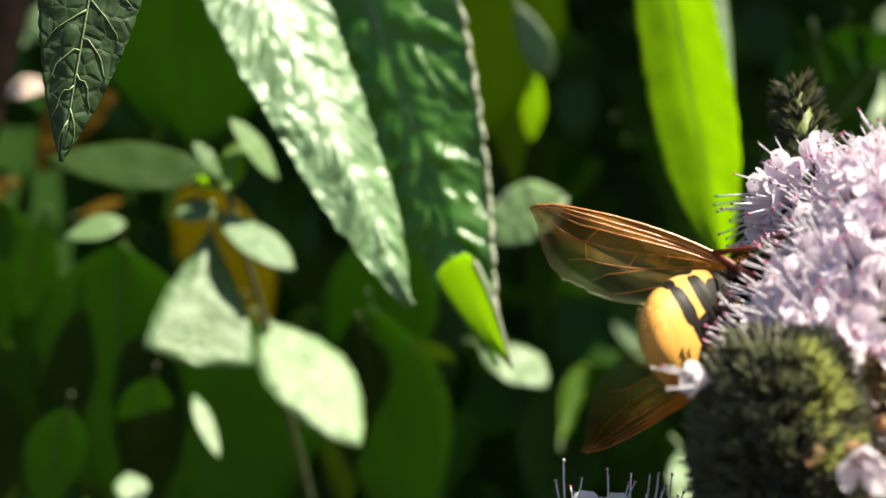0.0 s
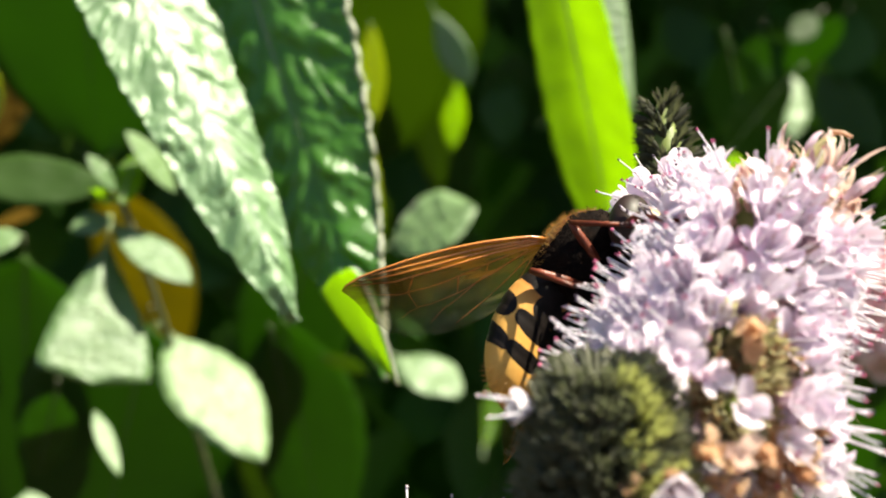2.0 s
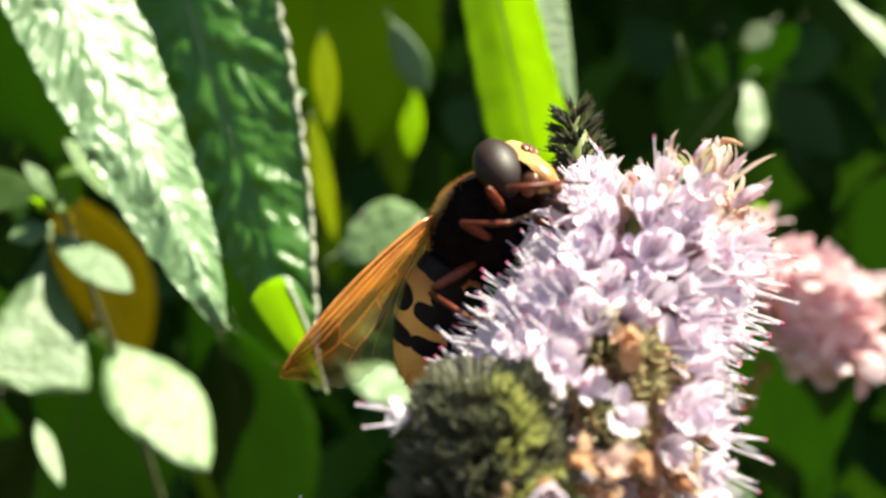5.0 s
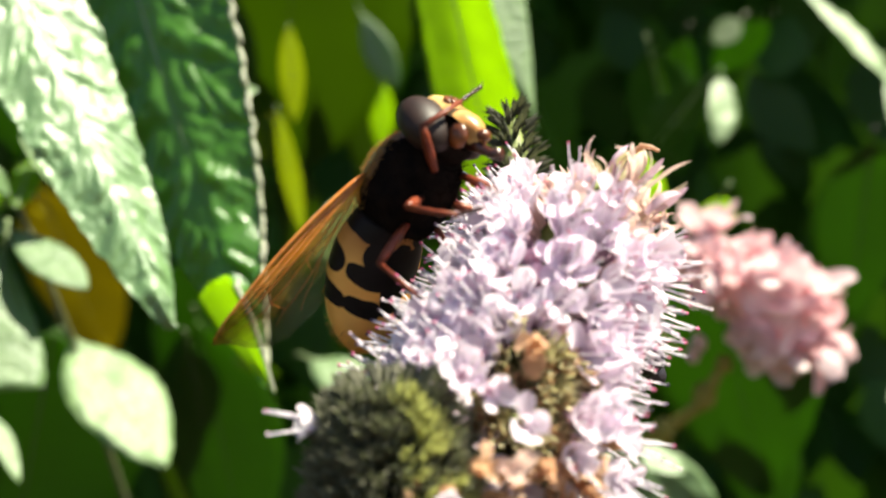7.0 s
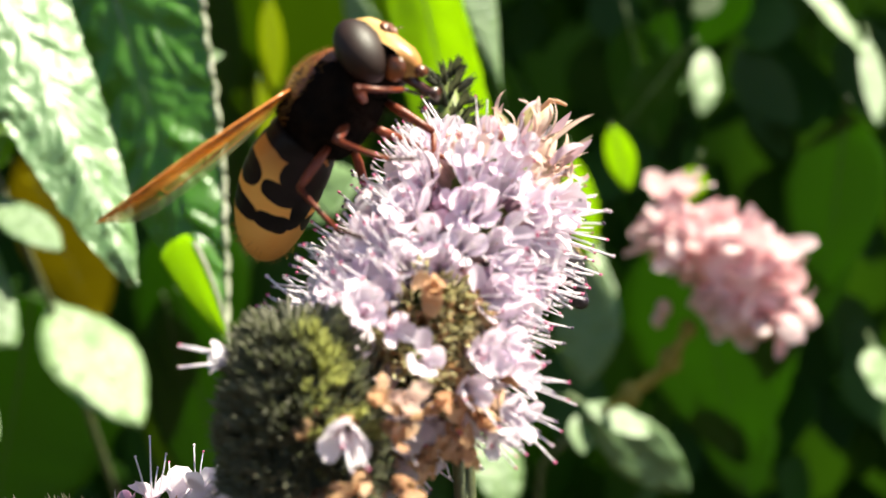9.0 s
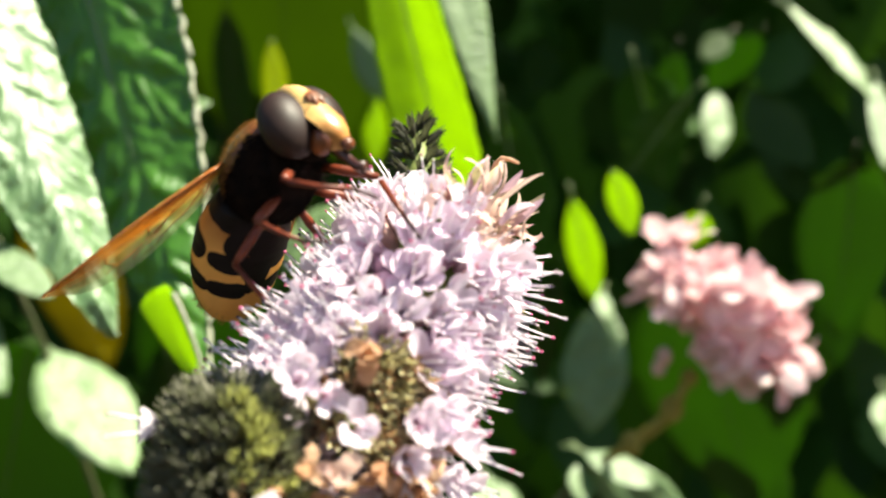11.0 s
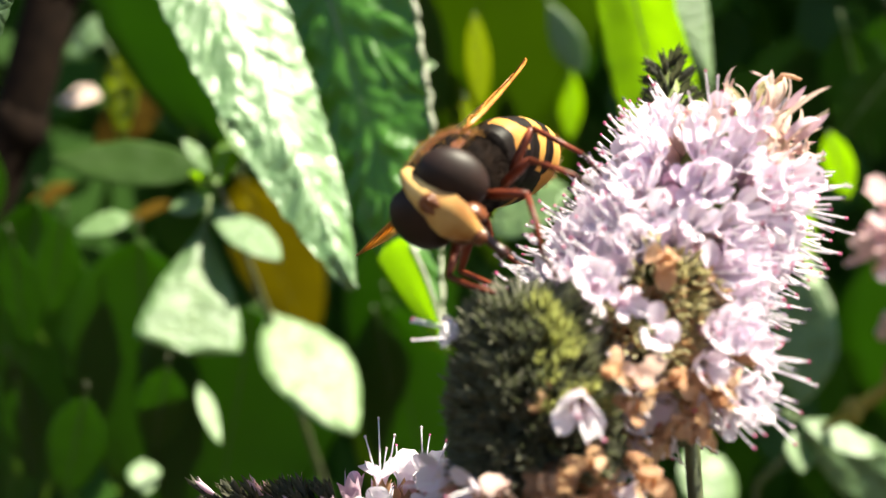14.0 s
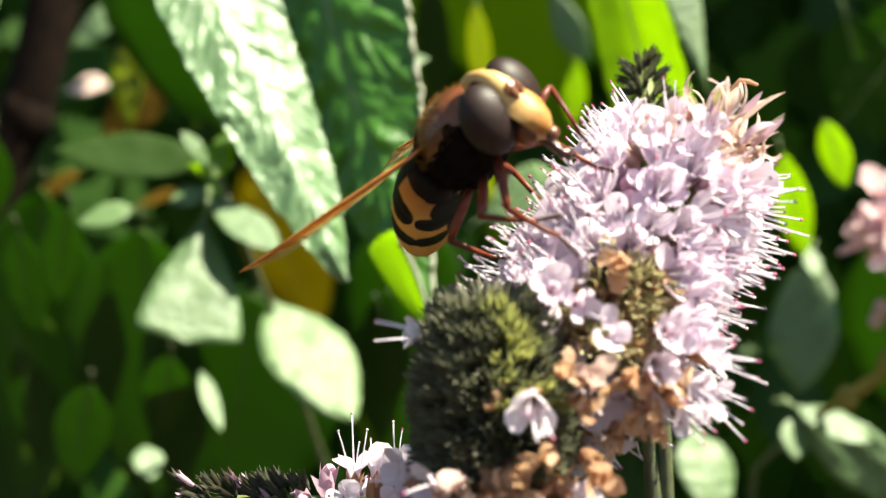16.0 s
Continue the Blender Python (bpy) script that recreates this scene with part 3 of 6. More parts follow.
COROLLA = [corolla_mesh(i, PETAL if i % 2 else PETAL_WHITE) for i in range(6)]
CALYX_M = {k: [calyx_mesh(i, m) for i in range(4)] for k, m in (("green", CALYX), ("grey", CALYX_GREY), ("tan", CALYX_TAN), ("lime", CALYX_LIME_SUNLIT), ("mauve", CALYX_MAUVE))}
CALYX_M["grey_long"] = [calyx_mesh(40 + i, CALYX_GREY, 3.0, 0.5, 0.8) for i in range(4)]
CALYX_M["lime_long"] = [calyx_mesh(50 + i, CALYX_LIME_SUNLIT, 3.0, 0.5, 0.8) for i in range(4)]
CALYX_M["bristle"] = [calyx_mesh(60 + i, CALYX_BRISTLE, 3.0, 0.45, 0.9) for i in range(4)]
CALYX_M["dusky"] = [calyx_mesh(70 + i, CALYX_DUSKY_SHADED, 2.6, 0.55, 1.15) for i in range(4)]
CALYX_M["rosy"] = [calyx_mesh(20 + i, CALYX_ROSY, 2.5, 0.65, 1.5) for i in range(4)]
STAMEN = [stamen_mesh(i, (ANTHER_PALE, ANTHER, ANTHER_PALE, ANTHER_PALE, ANTHER, ANTHER_DARK)[i % 6], 5.4 + 0.5 * (i % 4)) for i in range(12)]
BUDS = {"purple": [bud_mesh(i, BUD) for i in range(2)], "pink": [bud_mesh(5 + i, BUD_PINK) for i in range(2)]}
WILTED = [wilt_mesh(i) for i in range(4)]
ROSY_WILTED = [wilt_mesh(30 + i, CALYX_ROSY) for i in range(4)]


def put(name, me, parent, m, label=""):
    ob = new(name, me)
    ob.parent = parent
    ob.matrix_local = m
    return tagged(ob, label)


def scaled(m, s):
    """The pose m in millimetres, with a size, as a pose in metres."""
    t = m.translation * MM
    out = m.copy()
    out.translation = t
    return out @ Matrix.Scale(s, 4)


def floret(parent, m, rng, what="open", size=1.0, calyx="green", stamens=4):
    """One flower of the spike: calyx with corolla, bud or dry petals, and its stamens."""
    base = put("floret", rng.choice(CALYX_M[calyx]), parent, scaled(m, size * (1.0 if what != "seed" else 1.05)))
    if what == "open":
        c = put("corolla", rng.choice(COROLLA), base, scaled(Matrix.Translation((0, 0, 1.0)) @ Matrix.Rotation(rng.uniform(0, 6.3), 4, "Z"), rng.uniform(0.9, 1.12)))
        for k in range(stamens):
            a = 2 * math.pi * (k + rng.uniform(-0.3, 0.3)) / max(stamens, 1)
            t = rng.uniform(0.08, 0.34)
            put("stamen", rng.choice(STAMEN), base, scaled(Matrix.Translation((0.3 * math.cos(a), 0.3 * math.sin(a), 1.9)) @ Matrix.Rotation(a, 4, "Z") @ Matrix.Rotation(t, 4, "Y"), rng.uniform(0.74, 1.08)))
    elif what in ("purple", "pink"):
        put("bud", rng.choice(BUDS[what]), base, scaled(Matrix.Translation((0, 0, 0.4)), rng.uniform(0.8, 1.1)))
    elif what in ("wilt", "rosy"):
        put("withered_petals", rng.choice(WILTED if what == "wilt" else ROSY_WILTED), base, scaled(Matrix.Translation((0, 0, 1.0)) @ Matrix.Rotation(rng.uniform(0, 6.3), 4, "Z"), rng.uniform(0.9, 1.3)))
    return base


def spike(label, base, tip, radius, count, choose, seed, curve=None, stem_to=None, name="mint_flower_spike", core=0.55, taper=0.45, full=0.30, axis_mat=None):
    """A spike of florets round a stem from base to tip. choose(h, a) tells the kind of floret at height h (0 to 1) and angle a (0 faces the camera, 90 right)."""
    rng = random.Random(seed)
    base, tip = Vector(base), Vector(tip)
    axis = tip - base
    m = Matrix.Translation(W(*base)) @ frame_of(axis, (1, 0, 0))
    ob = thing(name, label, "flower", m, "mint flowers of the clump")
    L = axis.length

    def profile(h):
        k = min(1.0, (h / full) ** 0.6) if h < full else 1 - taper * ((h - full) / (1 - full)) ** 1.5
        return radius * max(k, 0.12)

    bm = bmesh.new()
    hs = [i / 8 for i in range(9)]
    tube(bm, [(0, 0, L * h) for h in hs], [core * profile(h) * (0.9 if 0 < h < 1 else 0.35) for h in hs], 10)
    part("axis", bm, axis_mat or CALYX, ob)
    if stem_to is not None:
        inv = m.inverted()
        pts = [(inv @ W(*q)) / MM for q in stem_to]
        bm = bmesh.new()
        tube(bm, [Vector((0, 0, 1.0))] + pts, [0.65] * (len(pts) + 1), 8)
        part("stem", bm, STEM, ob)
    golden = math.pi * (3 - math.sqrt(5))
    for i in range(count):
        h = (i + 0.5) / count
        a = i * golden + rng.uniform(-0.12, 0.12)
        # angle 0 looks at the camera (-y), 90 degrees is +x
        got = choose(h, (math.degrees(a) + 180) % 360 - 180, rng)
        if got is None:
            continue
        what, size, cal, st = got
        r = profile(h) * core * 0.8
        out = Vector((math.sin(a), -math.cos(a), 0))
        lean = -0.25 + 0.85 * h ** 1.5 + rng.uniform(-0.15, 0.15)
        d = (out + Vector((0, 0, lean))).normalized()
        pos = out * r + Vector((0, 0, L * h * 0.97))
        pos += Vector((rng.uniform(-0.4, 0.4), rng.uniform(-0.4, 0.4), rng.uniform(-0.4, 0.4)))
        floret(ob, Matrix.Translation(pos) @ frame_of(d) @ Matrix.Rotation(rng.uniform(0, 6.3), 4, "Z"), rng, what, size, cal, st)
    return ob


def main_kind(h, a, rng):
    if h > 0.91:
        return (rng.choice(("pink", "rosy", "seed")), 0.6, rng.choice(("rosy", "rosy", "lime")), 0) if rng.random() < 0.55 else None
    if h > 0.82:
        return (rng.choice(("pink", "open", "open", "rosy", "rosy")), 0.72, "rosy", 3)
    if 0.18 < h < 0.47 and -6 < a < 66:
        return ("seed", 0.7, rng.choice(("grey", "lime", "bristle", "bristle")), 0)
    if h < 0.16:
        return (rng.choice(("wilt", "open", "open", "seed")), 0.85, "tan", 3)
    if 0.46 < h < 0.66 and -5 < a < 45 and rng.random() < 0.28:
        return (rng.choice(("purple", "pink")), 0.9, "mauve", 0)
    if rng.random() < 0.05:
        return ("purple", 0.88, "mauve", 0)
    return ("open", 0.83, "mauve" if rng.random() < 0.8 else "rosy", 4)


main_spike = spike("mint flower spike packed with lilac-white florets and long stamens", (-6.8, 88.0, -16.5), (6.9, 96.6, 7.2), 9.0, 290, main_kind, 21, stem_to=[(1.8, 90, -17.5), (2.4, 90.5, -24), (4, 94, -60), (6, 104, -200), (8, 120, -880)], taper=0.33, full=0.25)


def calyx_fringe(owner, label, count, base, tip, radius, heights, angles, length, mats, pick, seed, lean=0.3, girth=1.0):
    """Many narrow toothed calyces over one stretch of a spike, too small to pick apart; angle 0 faces the camera."""
    rng = random.Random(seed)
    L = (Vector(tip) - Vector(base)).length
    verts, faces, idx = [], [], []
    for _ in range(count):
        h, a = rng.uniform(*heights), math.radians(rng.uniform(*angles))
        out = Vector((math.sin(a), -math.cos(a), 0))
        d = (out + Vector((rng.uniform(-0.25, 0.25), rng.uniform(-0.25, 0.25), lean * (2 * h - 0.6) + rng.uniform(-0.25, 0.25)))).normalized()
        m = frame_of(d) @ Matrix.Rotation(rng.uniform(0, 6.3), 4, "Z")
        p = out * radius(h) + Vector((0, 0, L * h))
        l = length * rng.uniform(0.7, 1.15)
        n0 = len(verts)
        for z, r in ((0.0, 0.16), (0.45, 0.3), (0.8, 0.34)):
            verts += [(p + m @ Vector((girth * r * math.cos(k * 1.2566), girth * r * math.sin(k * 1.2566), z * l))) * MM for k in range(5)]
        for k in range(5):
            b = (k + 0.5) * 1.2566
            verts.append((p + m @ Vector((0.48 * girth * math.cos(b), 0.48 * girth * math.sin(b), l * rng.uniform(1.0, 1.3)))) * MM)
        kind = pick(h, math.degrees(a), rng)
        for k in range(5):
            q = (k + 1) % 5
            faces += [(n0 + k, n0 + q, n0 + 5 + q, n0 + 5 + k), (n0 + 5 + k, n0 + 5 + q, n0 + 10 + q, n0 + 10 + k), (n0 + 10 + k, n0 + 10 + q, n0 + 15 + k)]
            idx += [kind] * 3
    me = bpy.data.meshes.new("calyx_fringe")
    me.from_pydata(verts, [], faces)
    for m in mats:
        me.materials.append(m)
    for f, k in zip(me.polygons, idx):
        f.material_index, f.use_smooth = k, True
    ob = new("calyx_fringe", me)
    ob.parent = owner
    return tagged(ob, label, kind="stuff")


calyx_fringe(main_spike, "spent olive calyces with pale tips", 150, (-6.8, 88.0, -16.5), (6.9, 96.6, 7.2), lambda h: 5.6, (0.19, 0.46), (-4, 64), 2.3, [CALYX_BRISTLE, CALYX_TAN], lambda h, a, r: 0 if r.random() < 0.75 else 1, 51, 0.3, 1.5)


# the spent head beside it, nearer the camera
# the lit right flank is painted with yellow-green calyces
def head_kind(h, a, rng):
    if h < 0.40 and -110 < a < 110 and rng.random() < 0.75:
        return (rng.choice(("wilt", "wilt", "open", "pink", "rosy")), 0.78, rng.choice(("tan", "rosy")), 1)
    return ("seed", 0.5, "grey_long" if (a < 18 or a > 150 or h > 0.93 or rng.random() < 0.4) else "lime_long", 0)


seed_head = spike("spent mint flower head of grey-green calyces", (-8.4, 84.0, -25.0), (-9.4, 82.0, -7.8), 7.4, 260, head_kind, 5, stem_to=[(-6.6, 85, -26), (-3, 92, -60), (2, 104, -200), (6, 120, -880)], taper=0.45, full=0.35, name="spent_mint_head", core=0.62, axis_mat=CALYX_GREY)
# material 1 puts sunlight into the colour of the upper right side
calyx_fringe(seed_head, "crowded grey-green calyces, painted yellow-green where the sun falls", 950, (-8.4, 84.0, -25.0), (-9.4, 82.0, -7.8), lambda h: 7.4 * 0.56 * (1.0 if h < 0.6 else math.sqrt(max(0.05, 1 - ((h - 0.6) / 0.46) ** 2))), (0.36, 1.02), (-180, 180), 2.1, [CALYX_GREY, CALYX_LIME_SUNLIT],
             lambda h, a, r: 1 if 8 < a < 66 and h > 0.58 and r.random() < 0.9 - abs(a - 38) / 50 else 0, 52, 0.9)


# shade on this tip is put into the dark calyx colour
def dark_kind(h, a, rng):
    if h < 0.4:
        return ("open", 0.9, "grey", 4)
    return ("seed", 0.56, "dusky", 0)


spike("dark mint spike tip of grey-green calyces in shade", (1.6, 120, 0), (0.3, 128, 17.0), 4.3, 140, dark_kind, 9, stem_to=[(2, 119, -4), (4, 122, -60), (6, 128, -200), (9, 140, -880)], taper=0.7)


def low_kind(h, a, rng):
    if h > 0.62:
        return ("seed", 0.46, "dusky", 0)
    if h > 0.52:
        return (rng.choice(("purple", "purple", "seed")), 0.9, "mauve", 0)
    if h > 0.12:
        return (rng.choice(("open", "open", "open", "pink")), 0.82, rng.choice(("mauve", "tan")), 4)
    return (rng.choice(("wilt", "open", "seed")), 0.95, "tan", 3)


low_spike = spike("mint flower spike lying almost level with pink-white florets", (-9, 97, -27.2), (-38.5, 96, -25.6), 4.6, 95, low_kind, 14, stem_to=[(-6, 97.5, -28.5), (-1, 100, -45), (1, 108, -200), (5, 122, -880)], taper=0.6)


calyx_fringe(low_spike, "crowded dusky calyces of the unopened tip", 170, (-9, 97, -27.2), (-38.5, 96, -25.6), lambda h: 2.3 - 1.6 * max(0.0, h - 0.7), (0.62, 1.0), (-180, 180), 1.7, [CALYX_DUSKY_SHADED, CALYX_MAUVE], lambda h, a, r: 0 if r.random() < 0.88 else 1, 53, 0.9)


# loose florets on the front of the spent head
rng = random.Random(77)


def extra(owner, where, out, what, size, cal, st):
    """One floret set on a spike at a given place, facing out."""
    inv = owner.matrix_basis.inverted()
    p = (inv @ W(*where)) / MM
    d = (inv.to_3x3() @ Vector(out)).normalized()
    floret(owner, Matrix.Translation(p) @ frame_of(d), rng, what, size, cal, st)


for where, out, what, size, cal, st in (
    ((-5.6, 79.5, -13.0), (0.1, -1, -0.2), "open", 0.92, "tan", 3),
    ((-4.0, 79.0, -11.6), (0.4, -1, 0.2), "wilt", 0.68, "tan", 0),
    ((-7.4, 79.3, -13.6), (-0.5, -1, 0.1), "wilt", 0.68, "tan", 0),
    ((-3.2, 79.8, -13.4), (0.6, -1, -0.1), "wilt", 0.68, "tan", 0),
    ((-2.6, 80.2, -11.8), (0.6, -1, 0.1), "rosy", 0.7, "tan", 0),
    ((-4.6, 79.0, -16.2), (0.1, -1, -0.5), "wilt", 0.85, "tan", 0),
    ((-2.4, 80.5, -17.2), (0.5, -1, -0.3), "wilt", 0.85, "tan", 0),
    ((-6.6, 79.5, -17.6), (-0.3, -1, -0.3), "wilt", 0.8, "tan", 0),
    ((-12.2, 83.0, -9.6), (-0.9, -0.4, 0.15), "open", 0.72, "grey", 3),
    ((-12.2, 83.0, -11.0), (-1, -0.1, -0.2), "seed", 0.5, "grey", 1),
    ((-12.0, 83.0, -13.6), (-1, -0.2, -0.1), "seed", 0.5, "grey", 1),
    ((-4.9, 83.5, -6.6), (0.2, -1, 0.3), "open", 0.72, "mauve", 2),
    ((-3.4, 83.2, -7.2), (0.4, -1, 0.1), "open", 0.62, "mauve", 1),
    ((-1.4, 82.6, -9.2), (0.4, -1, 0.1), "open", 0.62, "green", 1),
):
    extra(seed_head, where, out, what, size, cal, st)
extra(main_spike, (0.3, 84.5, -4.2), (0.0, -1, 0.0), "wilt", 0.75, "tan", 0)
for where, out in (((1.2, 84.6, -14.0), (0.3, -1, -0.3)), ((-0.2, 84.4, -15.6), (0.0, -1, -0.5)), ((0.4, 84.0, -12.2), (0.2, -1, 0.0)), ((2.6, 84.8, -12.8), (0.5, -1, -0.2)), ((1.9, 84.6, -15.0), (0.3, -1, -0.5))):
    extra(main_spike, where, out, "wilt", 0.75, "tan", 0)
for where, out in (((3.4, 86.0, -8.0), (0.8, -0.7, -0.1)), ((3.9, 86.5, -9.6), (0.9, -0.6, -0.2)), ((2.4, 85.5, -9.0), (0.5, -1, 0.0)), ((3.2, 86.0, -11.8), (0.9, -0.6, -0.4)), ((1.8, 85.0, -10.9), (0.4, -1, -0.2)),
                   ((4.2, 86.5, -12.6), (1.0, -0.4, -0.5)), ((3.0, 85.6, -13.4), (0.7, -0.8, -0.6)), ((4.5, 87.5, -10.8), (1.0, -0.3, -0.2))):
    extra(main_spike, where, out, "open", 0.74, rng.choice(("tan", "mauve")), 4)



# one dry, curled style at the tip of the spike
bm = bmesh.new()
inv = main_spike.matrix_basis.inverted()
hook = [(inv @ W(*q)) / MM for q in ((8.2, 96.0, 8.4), (8.6, 95.5, 9.6), (9.1, 95.0, 10.1), (9.7, 94.8, 10.0), (10.4, 94.8, 9.7))]
tube(bm, hook, [0.3, 0.28, 0.25, 0.2, 0.12], 6)
part("dry_style", bm, WILT, main_spike, "curled dry tan style")


# pink-tan tuft of curved, pointed sepals at the top of the spike
def sepal_mesh(seed, mat):
    r2 = random.Random(seed)
    bm = bmesh.new()
    rows = []
    length, width, bend = r2.uniform(2.6, 4.4), r2.uniform(0.55, 0.95), r2.uniform(-0.9, 0.9)
    for i in range(9):
        u = i / 8
        half = 0.5 * width * math.sin(math.pi * (0.18 + 0.80 * u)) ** 0.8 * (1 if i < 8 else 0.2)
        a = bend * u * u
        rows.append([bm.verts.new((k * half, length * u * math.sin(a) + 0.25 * half * k * k, length * u * math.cos(a))) for k in (-1, -0.5, 0, 0.5, 1)])
    for a, b in zip(rows, rows[1:]):
        for k in range(4):
            bm.faces.new((a[k], a[k + 1], b[k + 1], b[k]))
    return mesh_of("sepal", bm, mat)


SEPALS = [sepal_mesh(k, (CALYX_ROSY, CALYX_ROSY, CALYX_MAUVE, CALYX_BRISTLE)[k % 4]) for k in range(8)]
tuft = random.Random(63)
inv = main_spike.matrix_basis.inverted()
for k in range(46):
    side = tuft.uniform(-1, 1)
    where = (inv @ W(7.4 + 2.2 * side + tuft.uniform(-0.5, 0.5), tuft.uniform(91.5, 96.0), 6.2 - 1.0 * side + tuft.uniform(-2.2, 1.4))) / MM
    out = inv.to_3x3() @ Vector((0.35 + 0.5 * side + tuft.uniform(-0.3, 0.3), tuft.uniform(-0.7, 0.3), 0.85 - 0.35 * abs(side)))
    put("sepal", tuft.choice(SEPALS), main_spike, scaled(Matrix.Translation(where) @ frame_of(out) @ Matrix.Rotation(tuft.uniform(0, 6.3), 4, "Z"), tuft.uniform(0.7, 1.1)))


# ---- pink flower head farther back ----
def pink_head():
    ob = thing("pink_flower_head", "dusty pink clustered flower head on an ochre stalk", "flower", Matrix.Translation(W(57, 250, -7.2)))
    rng = random.Random(31)
    meshes = []
    for s in range(5):
        bm = bmesh.new()
        r2 = random.Random(100 + s)
        for k in range(5):
            turn = Matrix.Rotation(k * 1.257 + r2.uniform(-0.2, 0.2), 4, "Z") @ Matrix.Translation((0, 0.3, 0)) @ Matrix.Rotation(r2.uniform(0.2, 1.1), 4, "X")
            petal_lobe(bm, r2.uniform(2.8, 6.2), r2.uniform(2.0, 3.8), turn, r2.uniform(-1.2, 1.6))
        meshes.append(mesh_of("floret", bm, PINK))
    bm = bmesh.new()
    ball(bm, (0, 0, 0), (17, 5, 6), Matrix.Rotation(0.66, 4, "Y"), 16, 10)
    for v in bm.verts:
        v.co *= 0.85 + 0.2 * noise.noise(v.co * 0.3)
    part("core", bm, PINK, ob)
    for i in range(78):
        u, a = rng.uniform(-1, 1), rng.uniform(0, 6.283)
        w = math.sqrt(1 - u * u * 0.8)
        p = Vector((u * 20, math.cos(a) * w * 6.5, math.sin(a) * w * 8.5)) * rng.uniform(0.6, 1.05)
        p.rotate(Euler((0, 0.66, 0)))
        n = Vector((p.x * 0.4, p.y * 1.4, p.z)).normalized()
        put("floret", rng.choice(meshes), ob, scaled(Matrix.Translation(p) @ frame_of(n) @ Matrix.Rotation(rng.uniform(0, 6.3), 4, "Z"), rng.uniform(0.6, 1.6)))
    bm = bmesh.new()
    tube(bm, [(-8, 4, -12), (-11, 10, -21), (-18, 15, -28), (-26, 24, -34)], [1.0, 1.6, 1.2, 0.8], 8)
    low = bmesh.new()
    tube(low, [(-25.5, 23.5, -33.6), (-36, 50, -50), (-42, 70, -120), (-40, 80, -880)], [0.8, 0.8, 1.0, 1.6], 8)
    part("lower_stalk", low, STEM, ob)
    part("stalk", bm, STEM_OCHRE, ob)
    for p, r, mat in (((-11, 10, -20), 2.6, STEM_OCHRE), ((-19, 14, -28), 2.4, STEM_OCHRE), ((-13.5, 3, -8.5), 1.7, CALYX_ROSY), ((-14.5, 4, -11), 1.5, CALYX_ROSY), ((-8, 5, -13), 1.8, STEM_OCHRE)):
        bm = bmesh.new()
        ball(bm, p, (r, r, r * 1.2), None, 10, 8)
        part("bud", bm, mat, ob, "small round bud")
    return ob


pink_head()


